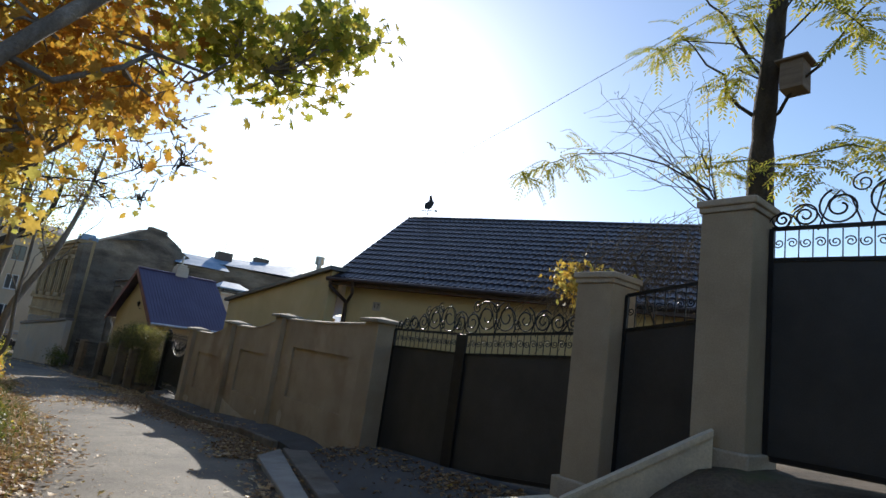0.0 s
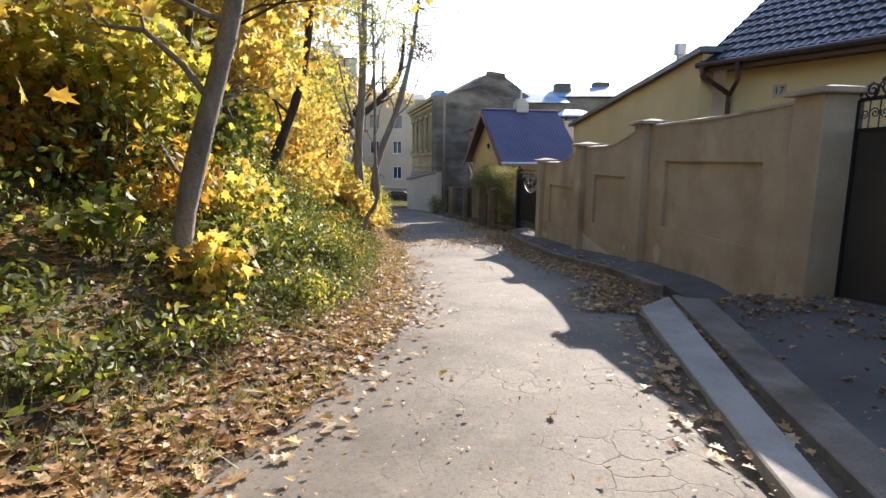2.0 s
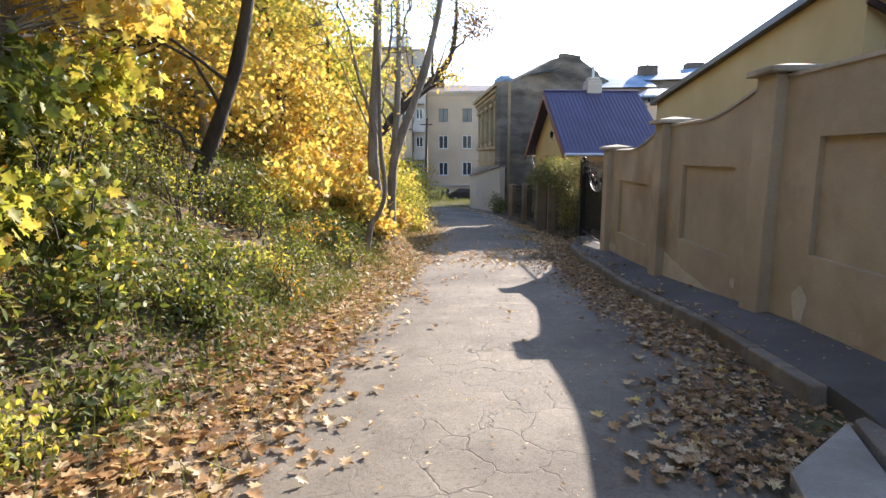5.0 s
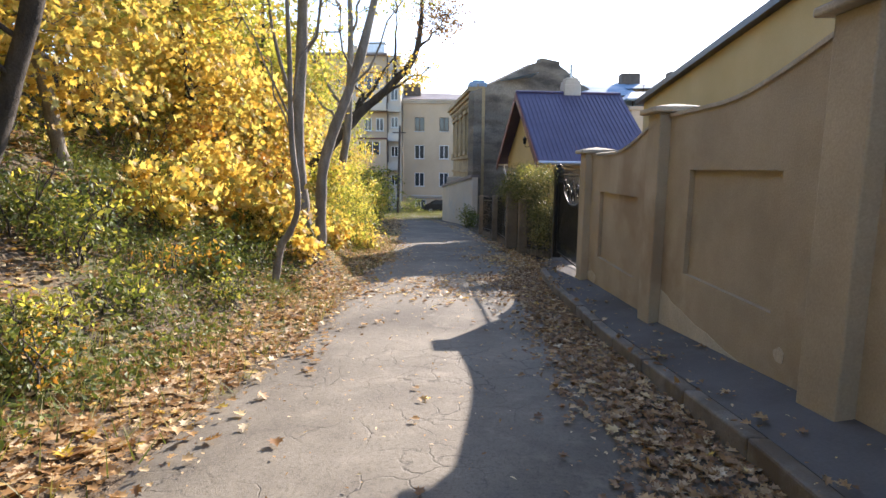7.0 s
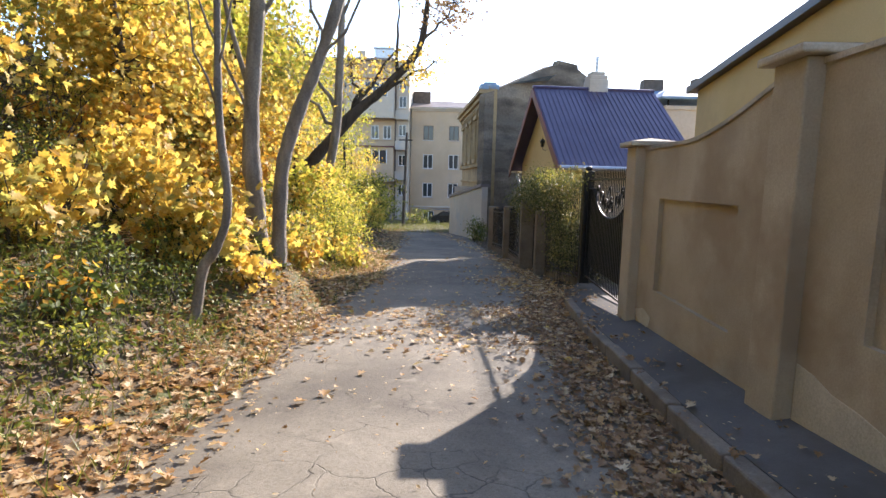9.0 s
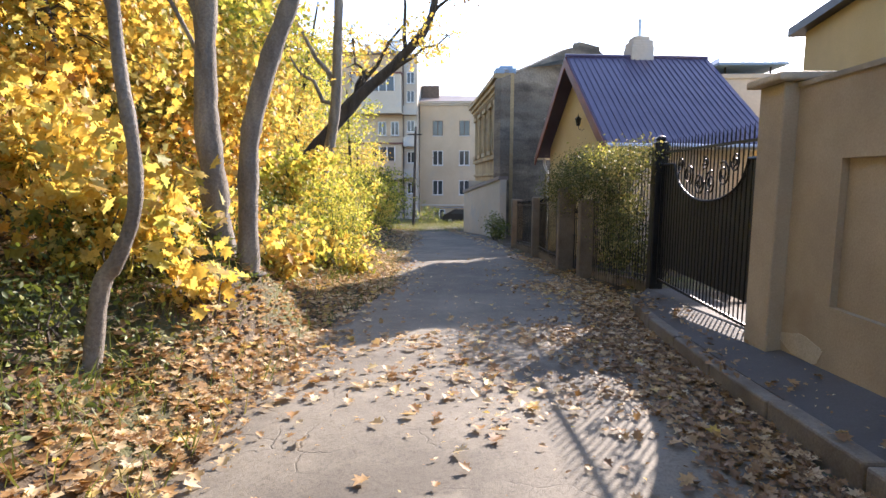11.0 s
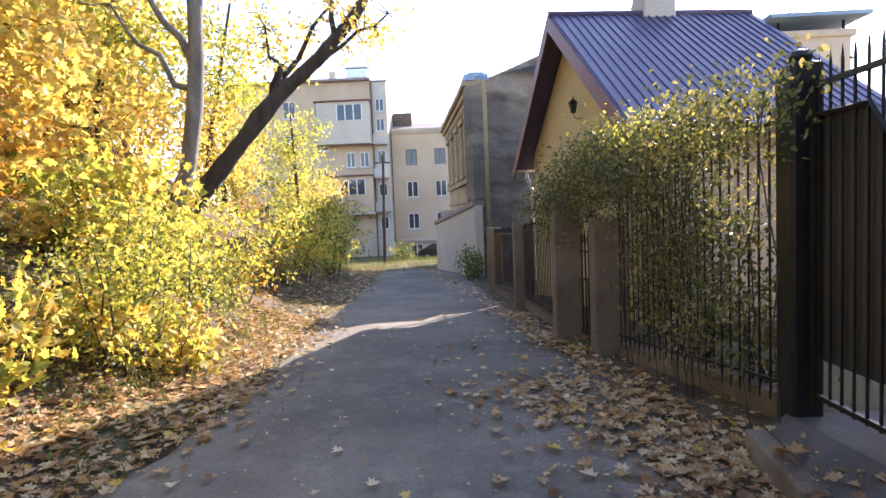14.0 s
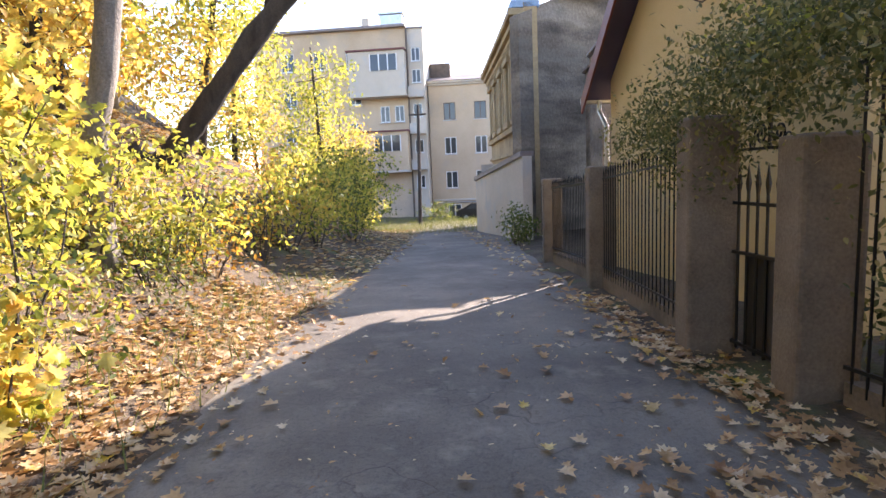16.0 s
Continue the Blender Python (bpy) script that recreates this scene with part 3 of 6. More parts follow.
dg = thing("double_gate", (6.25, 6.9, -1.2), "black sheet-metal double gate topped with wrought iron scrolls", "gate")
gate_leaf(dg, 6.25, 8.93, 7.02, -1.2, -1.02, 0.8, 0.82, 0.3, 0.5, [(0.07, 0.09), (0.17, 0.11), (0.29, 0.14), (0.43, 0.17), (0.6, 0.23), (0.8, 0.27), (0.95, 0.2)])
gate_leaf(dg, 6.25, 6.93, 4.66, -1.02, -0.72, 0.82, 0.98, 0.3, 0.5, [(0.05, 0.2), (0.19, 0.27), (0.38, 0.25), (0.55, 0.2), (0.7, 0.17), (0.82, 0.15), (0.93, 0.12)])
sh = Shape().box(6.19, 6.235, 6.86, 7.1, -1.1, 1.12, 0.008)
part("meeting_stile", sh, IRON, dg)

wk = thing("wicket_gate", (6.3, 3.5, -0.3), "narrow black metal wicket gate with a scrolled openwork top", "gate")
gate_leaf(wk, 6.3, 4.06, 3.04, -0.5, 0.0, 1.38, 1.55, 0.42, 0.4, [])

bg = thing("tall_gate", (6.4, 1.2, 0.1), "tall black driveway gate with scrolled crest and openwork band", "gate")
gate_leaf(bg, 6.42, 2.44, 0.5, 0.16, 0.2, 2.24, 2.2, 0.32, 0.5, [(0.05, 0.1), (0.16, 0.13), (0.32, 0.2), (0.55, 0.28), (0.8, 0.3)])
gate_leaf(bg, 6.42, 0.46, -1.5, 0.2, 0.24, 2.2, 2.24, 0.32, 0.5, [(0.2, 0.3), (0.45, 0.28), (0.68, 0.2), (0.84, 0.13), (0.95, 0.1)])

# second gate, between the end of the wall and the garden fence: vertical bars with a hanging bow of openwork
sg = thing("bar_gate", (6.1, 22, -2.0), "black iron bar gate with a sunken bow of scrolls", "gate")
GY0, GY1 = 20.66, 23.9


def bow(y):
    s = (y - 22.3) / 1.05
    return -0.2 if abs(s) >= 1 else -0.2 - 0.48 * math.sqrt(1 - s * s)


frame_bars = Shape()
for y in (GY0 + 0.04, GY1 - 0.04):
    frame_bars.tube([(6.1, y, -2.0), (6.1, y, 0.02)], 0.03, 4)
for z in (-1.93, -0.02):
    frame_bars.tube([(6.1, GY0, z), (6.1, GY1, z)], 0.022, 4)
frame_bars.tube([(6.1, y, bow(y)) for y in np.linspace(GY0, GY1, 40)], 0.018, 5)
part("gate_frame", frame_bars, IRON, sg)
sheet = [(y, bow(y)) for y in np.linspace(GY0, GY1, 40)] + [(GY1, -1.7), (GY0, -1.7)]
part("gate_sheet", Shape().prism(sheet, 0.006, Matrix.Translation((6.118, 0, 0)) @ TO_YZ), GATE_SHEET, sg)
for i in range(31):
    y = GY0 + 0.1 + i * 0.102
    b = Shape().tube([(6.1, y, -1.96), (6.1, y, 0.08), (6.1, y, 0.16)], [0.009, 0.009, 0.001], 4)
    part("bar", b, IRON, sg)
for i, (y, z, r) in enumerate(((21.5, -0.22, 0.11), (21.78, -0.36, 0.15), (22.12, -0.46, 0.15), (22.45, -0.46, 0.15), (22.8, -0.36, 0.15), (23.08, -0.22, 0.11), (22.28, -0.2, 0.09))):
    s = Shape()
    scroll(s, 6.08, y, z, r, 1.8, 1 if i % 2 else -1, i)
    part("bow_scroll", s, IRON, sg)
part("gate_post", Shape().box(6.0, 6.2, 23.92, 24.12, -2.2, 0.15, 0.02).box(6.03, 6.17, 23.95, 24.09, 0.14, 0.24, 0.05), IRON, sg)

# ---- garden fence: concrete posts and iron bars ----
POSTS = [(5.52, 27.11, -0.82, -2.5), (5.25, 28.23, -0.6, -2.55), (5.05, 31.75, -0.93, -2.62), (4.72, 35.5, -1.12, -2.85)]
for x, y, zt, zb in POSTS:
    t = thing("fence_post", (x, y, zb), "square weathered concrete fence post, rough and stained", "post", "posts of the garden fence")
    part("shaft", Shape().box(x - 0.02, x + 0.37, y - 0.15, y + 0.17, zb - 0.3, zt, 0.03), POST, t)


def bar_fence(ax, ay, bx, by, za, zb, low_a, low_b, label, gap=0.115, tips=True):
    t = thing("iron_fence", ((ax + bx) / 2, (ay + by) / 2, min(low_a, low_b)), label, "fence", "panels of the garden fence")
    ln = math.hypot(bx - ax, by - ay)
    n = int(ln / gap)
    P = lambda s, z: (ax + (bx - ax) * s, ay + (by - ay) * s, z)
    part("plinth", Shape().add([P(s, 0)[:1] + P(s, 0)[1:2] + (z,) for s in (0, 1) for z in ((low_a if s == 0 else low_b) - 0.4, (low_a if s == 0 else low_b) + 0.16)]
         + [(P(s, 0)[0] + 0.14, P(s, 0)[1], z) for s in (0, 1) for z in ((low_a if s == 0 else low_b) - 0.4, (low_a if s == 0 else low_b) + 0.16)],
         [(0, 1, 3, 2), (4, 6, 7, 5), (1, 5, 7, 3), (0, 4, 5, 1), (2, 3, 7, 6)]), POST, t)
    for up0, up1 in ((low_a + 0.25, low_b + 0.25), (za - 0.16, zb - 0.16)):
        part("rail", Shape().tube([P(0, up0), P(1, up1)], 0.016, 4), IRON, t)
    for i in range(n):
        s = (i + 0.5) / n
        z0, z1 = low_a + (low_b - low_a) * s + 0.1, za + (zb - za) * s + 0.02 * rng.normal()
        part("bar", Shape().tube([P(s, z0), P(s, z1 - 0.12), P(s, z1 - 0.06), P(s, z1)], [0.009, 0.009, 0.016, 0.001], 4), IRON, t)
    return t


bar_fence(6.1, 24.15, 5.75, 26.9, 0.0, -0.3, -2.2, -2.45, "black iron bar fence overgrown with creeper")
bar_fence(5.42, 28.42, 5.22, 31.58, -0.75, -0.95, -2.5, -2.6, "black iron bar fence on a low plinth")
bar_fence(5.2, 31.95, 4.88, 35.3, -1.0, -1.15, -2.6, -2.8, "black iron bar fence on a low plinth")
bar_fence(4.86, 35.7, 5.0, 39.5, -1.15, -1.3, -2.8, -3.0, "black iron bar fence on a low plinth")
gw = thing("garden_gate", (5.6, 27.65, -2.5), "dark iron garden gate with spear tips and a scroll on top", "gate")
gate_x = lambda y: 5.72 - 0.2 * (y - 27.3)
for y in np.linspace(27.36, 28.0, 7):
    x = gate_x(y)
    part("bar", Shape().tube([(x, y, -2.42), (x, y, -1.2), (x, y, -1.13), (x, y, -0.98)], [0.012, 0.012, 0.022, 0.001], 5), IRON, gw)
for z in (-2.38, -1.66, -1.28):
    part("rail", Shape().tube([(gate_x(27.3), 27.3, z), (gate_x(28.06), 28.06, z)], 0.018, 4), IRON, gw)
# Dark sheet stands in for the shade behind the gate's lower bars.
part("lower_shade_sheet", Shape().prism([(27.3, -2.42), (28.06, -2.42), (28.06, -1.66), (27.3, -1.66)], 0.006, Matrix.Translation((5.66, 0, 0)) @ TO_YZ), GATE_SHEET, gw)
s = Shape()
s.tube([(gate_x(27.38), 27.38, -0.88), (gate_x(27.98), 27.98, -0.88)], 0.015, 4)
for k in (-1, 1):
    scroll(s, gate_x(27.68), 27.68 + k * 0.14, -0.78, 0.09, 1.5, k, 0, 0.009)
    scroll(s, gate_x(27.68), 27.68 + k * 0.26, -0.83, 0.05, 1.3, -k, 0, 0.007)
s.tube([(gate_x(27.68), 27.68, -0.88), (gate_x(27.68), 27.68, -0.66), (gate_x(27.68), 27.68, -0.6), (gate_x(27.68), 27.68, -0.5)], [0.016, 0.016, 0.03, 0.001], 5)
part("overthrow_scroll", s, IRON, gw)


# ---- houses ----
def frame_of(x, y, z, dx, dy):
    """A frame at a point whose x axis runs along (dx, dy)."""
    return Matrix.Translation((x, y, z)) @ Matrix.Rotation(math.atan2(dy, dx), 4, "Z")


yh_m = frame_of(8.62, 15.35, -1.65, 0.44, -0.898)
yh = thing("yellow_house", yh_m, "ochre plastered house with a dark metal tile roof", "house")
EAVE, RIDGE, DEPTH, LONG = 4.28, 7.3, 3.85, 9.9
part("front_wall", Shape().box(0, LONG, 0, 0.3, -0.5, EAVE + 0.2), YELLOW, yh, local=True)
part("gable_wall", Shape().prism([(0, -0.5), (2 * DEPTH, -0.5), (2 * DEPTH, EAVE), (DEPTH, RIDGE - 0.1), (0, EAVE)], 0.3, Matrix(((0, 0, 1, 0.002), (1, 0, 0, 0.302), (0, 1, 0, 0), (0, 0, 0, 1)))), YELLOW, yh, local=True)
part("end_wall", Shape().prism([(0, -0.5), (2 * DEPTH, -0.5), (2 * DEPTH, EAVE), (DEPTH, RIDGE - 0.1), (0, EAVE)], 0.3, Matrix(((0, 0, 1, LONG - 0.3), (1, 0, 0, 0.302), (0, 1, 0, 0), (0, 0, 0, 1)))), YELLOW, yh, local=True)
part("back_wall", Shape().box(0.31, LONG - 0.31, 2 * DEPTH + 0.31, 2 * DEPTH + 0.6, -0.5, EAVE), YELLOW, yh, local=True)


def tile_slope(y_eave, z_eave, y_ridge, z_ridge, x0, x1):
    run = math.hypot(y_ridge - y_eave, z_ridge - z_eave)
    n = round(run / 0.35)
    ny, nz = -(z_ridge - z_eave) / run, (y_ridge - y_eave) / run
    if nz < 0:
        ny, nz = -ny, -nz
    cols = np.arange(x0, x1 + 0.01, 0.0475)
    rows = []
    for i in range(n):
        for s, up in ((0.0, 0.0), (0.001, 0.042), (0.5, 0.024), (0.999, 0.0)):
            t = (i + s) / n
            rows.append([(x, y_eave + (y_ridge - y_eave) * t + ny * h, z_eave + (z_ridge - z_eave) * t + nz * h) for x in cols for h in [up + 0.034 * (0.5 + 0.5 * math.cos(2 * math.pi * x / 0.19))]])
    return Shape().grid(rows)


roof = part("roof", tile_slope(-0.4, EAVE - 0.05, DEPTH, RIDGE, -0.35, LONG + 0.3), DARK_TILE, yh, "dark metal tile roof slope", local=True, smooth=False)
part("roof_back", Shape().grid([[(-0.35, 2 * DEPTH + 0.9, EAVE - 0.1), (LONG + 0.3, 2 * DEPTH + 0.9, EAVE - 0.1)], [(-0.35, DEPTH, RIDGE), (LONG + 0.3, DEPTH, RIDGE)]]), DARK_TILE, yh, local=True)
part("ridge_cap", Shape().tube([(-0.38, DEPTH, RIDGE + 0.02), (LONG + 0.32, DEPTH, RIDGE + 0.02)], 0.075, 8), DARK_TILE, yh, local=True)
part("fascia", Shape().box(-0.36, LONG + 0.3, -0.43, -0.39, EAVE - 0.26, EAVE - 0.04), PIPE, yh, local=True)
part("soffit", Shape().box(-0.36, LONG + 0.3, -0.39, 0.0, EAVE - 0.24, EAVE - 0.21), OXBLOOD, yh, local=True)
rake = Shape()
rake.prism([(-0.42, EAVE - 0.22), (-0.42, EAVE - 0.02), (DEPTH, RIDGE + 0.03), (DEPTH, RIDGE - 0.2)], 0.03, Matrix(((0, 0, 1, -0.38), (1, 0, 0, 0), (0, 1, 0, 0), (0, 0, 0, 1))))
part("rake_board", rake, PIPE, yh, local=True)
part("gutter", Shape().tube([(-0.4, -0.5, EAVE - 0.1), (LONG + 0.3, -0.5, EAVE - 0.1)], 0.065, 8), PIPE, yh, local=True)
part("downpipe", Shape().tube([(-0.25, -0.5, EAVE - 0.14), (-0.25, -0.5, EAVE - 0.32), (0.15, -0.1, EAVE - 0.72), (0.15, -0.08, EAVE - 0.95), (0.15, -0.08, 0.2)], 0.055, 8), PIPE, yh, local=True)
part("pipe_branch", Shape().tube([(0.55, -0.5, EAVE - 0.14), (0.55, -0.45, EAVE - 0.5), (0.18, -0.1, EAVE - 0.74)], 0.05, 8), PIPE, yh, local=True)
plate = part("number_plate", Shape().box(1.06, 1.32, -0.02, -0.003, 3.4, 3.66, 0.005), CAP, yh, "small pale house number plate", local=True)
cu = bpy.data.curves.new("number", "FONT")
cu.body, cu.size, cu.extrude, cu.align_x, cu.align_y = "17", 0.2, 0.003, "CENTER", "CENTER"
tmp = new("number_source", cu)
bpy.context.view_layer.update()
me = bpy.data.meshes.new_from_object(tmp.evaluated_get(bpy.context.evaluated_depsgraph_get()))
bpy.data.objects.remove(tmp)
me.transform(Matrix.Translation((1.19, -0.024, 3.53)) @ Matrix.Rotation(radians(90), 4, "X"))
me.materials.clear()
me.materials.append(IRON)
num = new("number", me)
num.parent = plate
ROOTS[num] = yh_m
vane = thing("weather_vane", yh_m @ Matrix.Translation((0.4, DEPTH, RIDGE)), "small dark weather vane on the roof ridge", "weather vane")
v = Shape().tube([(0, 0, 0), (0, 0, 0.75)], 0.012, 5)
part("rod", v, IRON, vane, local=True)
v = Shape().prism([(-0.16, 0.42), (0.02, 0.38), (0.14, 0.48), (0.2, 0.66), (0.1, 0.78), (0.06, 0.95), (-0.04, 0.92), (-0.02, 0.74), (-0.2, 0.6)], 0.01, Matrix(((1, 0, 0, 0), (0, 0, 1, 0.015), (0, 1, 0, 0), (0, 0, 0, 1))))
part("figure", v, IRON, vane, local=True)
part("arrow", Shape().tube([(-0.32, 0, 0.33), (0.32, 0, 0.33)], 0.014, 5).tube([(0, -0.25, 0.22), (0, 0.25, 0.22)], 0.012, 5), IRON, vane, local=True)
part("arrow_tip", Shape().prism([(0.28, 0.27), (0.42, 0.33), (0.28, 0.39)], 0.01, Matrix(((1, 0, 0, 0), (0, 0, 1, 0), (0, 1, 0, 0), (0, 0, 0, 1)))), IRON, vane, local=True)
flue = thing("flue_pipe", (8.9, 18.0, 1.6), "short metal flue pipe with a cap", "flue pipe")
part("pipe", Shape().tube([(8.9, 18.0, 1.6), (8.9, 18.0, 3.25)], 0.09, 10), TIN, flue)
part("cap", Shape().tube([(8.9, 18.0, 3.22), (8.9, 18.0, 3.5)], 0.16, 10), TIN, flue)

# lean-to beside the yellow house, with its sloping top edge
lt = thing("lean_to", (8.2, 19.5, -1.8), "long ochre outbuilding with a sloping roof edge", "outbuilding")
part("wall", Shape().prism([(15.45, -2.2), (24.0, -2.2), (24.0, 1.72), (15.45, 2.78)], 0.3, Matrix(((0.0, -0.0, 1, 8.1), (1, 0, 0, 0), (0, 1, 0, 0), (0, 0, 0, 1)))), YELLOW, lt)
part("end_wall", Shape().box(8.41, 13.0, 23.7, 24.0, -2.2, 1.7), YELLOW, lt)
part("roof", Shape().add([(7.95, 15.3, 2.8), (7.95, 24.2, 1.7), (13, 24.2, 1.8), (13, 15.3, 2.9), (7.95, 15.3, 2.92), (7.95, 24.2, 1.82), (13, 24.2, 1.92), (13, 15.3, 3.02)],
     [(0, 1, 2, 3), (4, 7, 6, 5), (0, 4, 5, 1), (1, 5, 6, 2), (2, 6, 7, 3), (3, 7, 4, 0)]), DARK_TILE, lt, "dark metal roof edge")

# house with the violet roof, its gable towards the lane
ph_m = frame_of(6.16, 31.05, -2.4, 0.9942, 0.1077)
ph = thing("violet_roofed_house", ph_m, "small ochre house with a violet sheet-metal roof", "house")
HW, PE, PR, PL = 3.03, 2.98, 5.22, 3.12
gm = Matrix(((0, 0, 1, 0.0), (1, 0, 0, 0), (0, 1, 0, 0), (0, 0, 0, 1)))
part("gable_wall", Shape().prism([(-HW, -0.4), (HW, -0.4), (HW, PE), (0, PR - 0.12), (-HW, PE)], 0.3, gm), YELLOW, ph, local=True)
part("side_wall", Shape().box(0.31, PL, -HW, -HW + 0.3, -0.4, PE), PALE, ph, local=True)
part("side_wall", Shape().box(0.31, PL, HW - 0.3, HW, -0.4, PE), YELLOW, ph, local=True)
part("end_wall", Shape().prism([(-HW, -0.4), (HW, -0.4), (HW, PE), (0, PR - 0.12), (-HW, PE)], 0.3, Matrix(((0, 0, 1, PL), (1, 0, 0, 0), (0, 1, 0, 0), (0, 0, 0, 1)))), YELLOW, ph, local=True)
OV = 0.38
ze = PE - OV * (PR - PE) / HW
for side in (-1, 1):
    r = Shape().add([(x, side * y, z + u) for u in (0, 0.05) for x, y, z in ((-0.4, HW + OV, ze), (PL + 0.4, HW + OV, ze), (PL + 0.4, 0, PR), (-0.4, 0, PR))],
                    [(0, 1, 2, 3), (4, 7, 6, 5), (0, 4, 5, 1), (1, 5, 6, 2), (2, 6, 7, 3), (3, 7, 4, 0)])
    sl = part("roof_slope", r, PURPLE, ph, local=True)
    for i in range(int((PL + 0.8) / 0.15)):
        x = -0.36 + i * 0.15
        part("rib", Shape().tube([(x, side * (HW + OV), ze + 0.053), (x, side * 0.02, PR + 0.048)], 0.014, 4), PURPLE, sl, local=True)
    part("rake_board", Shape().prism([(side * (HW + OV), ze - 0.24), (side * (HW + OV), ze + 0.04), (0, PR + 0.04), (0, PR - 0.24)], 0.035, Matrix(((0, 0, 1, -0.44), (1, 0, 0, 0), (0, 1, 0, 0), (0, 0, 0, 1)))), OXBLOOD, ph, "dark red rake board", local=True)
    part("gutter", Shape().tube([(-0.42, side * (HW + OV + 0.06), ze + 0.0), (PL + 0.4, side * (HW + OV + 0.06), ze - 0.02)], 0.065, 8), TIN, ph, local=True)
part("ridge_cap", Shape().tube([(-0.42, 0, PR + 0.06), (PL + 0.4, 0, PR + 0.06)], 0.06, 8), PURPLE, ph, local=True)
part("downpipe", Shape().tube([(-0.1, HW + OV, ze), (-0.1, HW + OV, ze - 0.2), (-0.06, HW + 0.06, ze - 0.5), (-0.06, HW + 0.06, 0)], 0.045, 8), TIN, ph, local=True)
ch = part("chimney", Shape().box(1.36, 1.98, -0.12, 0.5, PR - 0.5, PR + 0.36, 0.03).box(1.38, 1.96, -0.1, 0.48, PR + 0.34, PR + 0.5, 0.03).box(1.44, 1.9, -0.04, 0.42, PR + 0.49, PR + 0.62, 0.05), PALE, ph, "rendered chimney with a rounded top", local=True)
part("chimney_pipe", Shape().tube([(1.68, 0.19, PR + 0.55), (1.68, 0.19, PR + 1.1)], 0.05, 8), TIN, ch, local=True)
lan = thing("wall_lantern", ph_m @ Matrix.Translation((0, -0.5, 3.5)) @ Matrix.Scale(0.62, 4), "small black wall lantern on the gable", "lantern")
part("bracket", Shape().tube([(0, -0.05, -0.3), (-0.1, -0.05, -0.36), (-0.22, 0.0, -0.3), (-0.25, 0.02, -0.15)], 0.014, 5), IRON, lan, local=True)
l = Shape()
l.tube([(-0.25, 0.02, -0.17), (-0.25, 0.02, 0.1), (-0.25, 0.02, 0.12), (-0.25, 0.02, 0.24)], [0.07, 0.12, 0.15, 0.02], 6)
part("lamp_body", l, IRON, lan, local=True)
part("finial", Shape().tube([(-0.25, 0.02, 0.22), (-0.25, 0.02, 0.34)], [0.02, 0.008], 5), IRON, lan, local=True)
bk = thing("flue_block", (10.7, 32.0, -1), "stout rendered chimney block under a tin hood", "chimney")
part("block", Shape().box(10.0, 11.4, 31.2, 32.8, -2.4, 2.36, 0.05).box(9.94, 11.46, 31.14, 32.86, 2.28, 2.42, 0.03), PALE, bk)
arc = [(-0.5, -4.0)] + [(-0.5 * math.cos(k), 0.45 * math.sin(k)) for k in np.linspace(0, math.pi / 2, 8)] + [(0.0, -4.0)]
part("shoulder", Shape().prism(arc, 0.9, Matrix.Translation((10.0, 32.6, 1.75)) @ Matrix(((1, 0, 0, 0), (0, 0, -1, 0), (0, 1, 0, 0), (0, 0, 0, 1)))), PALE, bk, "rounded rendered shoulder")
h = Shape().add([(9.78, 30.95, 2.68), (11.6, 30.95, 2.68), (11.6, 33.05, 2.68), (9.78, 33.05, 2.68), (10.25, 32.0, 3.05), (11.1, 32.0, 3.05), (9.78, 30.95, 2.61), (11.6, 30.95, 2.61), (11.6, 33.05, 2.61), (9.78, 33.05, 2.61)],
                [(0, 1, 5, 4), (1, 2, 5), (2, 3, 4, 5), (3, 0, 4), (6, 9, 8, 7), (0, 6, 7, 1), (1, 7, 8, 2), (2, 8, 9, 3), (3, 9, 6, 0)])
part("hood", h, BLUE_TIN, bk, "blue tin hood")
for x in (10.1, 11.3):
    for y in (31.3, 32.7):
        part("hood_leg", Shape().tube([(x, y, 2.4), (x, y, 2.64)], 0.03, 5), IRON, bk)
part("aerial", Shape().tube([(10.7, 32.0, 3.02), (10.7, 32.0, 3.35)], 0.012, 4).tube([(10.55, 32.0, 3.27), (10.85, 32.0, 3.27)], 0.01, 4), IRON, bk)
ob_ = thing("outbuilding", (11.5, 27, -2), "low ochre outbuilding with a blue tin roof", "outbuilding")
part("wall", Shape().box(10.6, 15, 24.5, 27.2, -2.4, 1.2, 0.02), YELLOW, ob_)
part("roof", Shape().add([(10.3, 24.25, 1.2), (15.3, 24.25, 1.2), (15.3, 27.45, 1.2), (10.3, 27.45, 1.2), (10.3, 25.85, 1.95), (15.3, 25.85, 1.95)], [(0, 1, 5, 4), (2, 3, 4, 5), (0, 4, 3), (1, 2, 5), (0, 3, 2, 1)]), BLUE_TIN, ob_, "blue tin roof")

# Unseen block, its outline cut so that its shadow bounds the sunlit strip.
yard = thing("yard_shade_block", (9, 40, -2.8), "plain block hidden behind the small house, added to shade the lane", "outbuilding")
YARD = [(6.4, -3.6), (8.1, -3.6), (8.1, 1.0), (6.4, 2.05)]
part("wall", Shape().prism(YARD, 1.7, Matrix.Translation((0, 39.7, 0)) @ Matrix(((1, 0, 0, 0), (0, 0, -1, 0), (0, 1, 0, 0), (0, 0, 0, 1)))), GREY_RENDER, yard)
part("roof", Shape().prism([(6.32, 2.1), (8.15, 0.975), (8.15, 1.03), (6.32, 2.155)], 1.8, Matrix.Translation((0, 39.75, 0)) @ Matrix(((1, 0, 0, 0), (0, 0, -1, 0), (0, 1, 0, 0), (0, 0, 0, 1)))), OLD_TIN, yard)
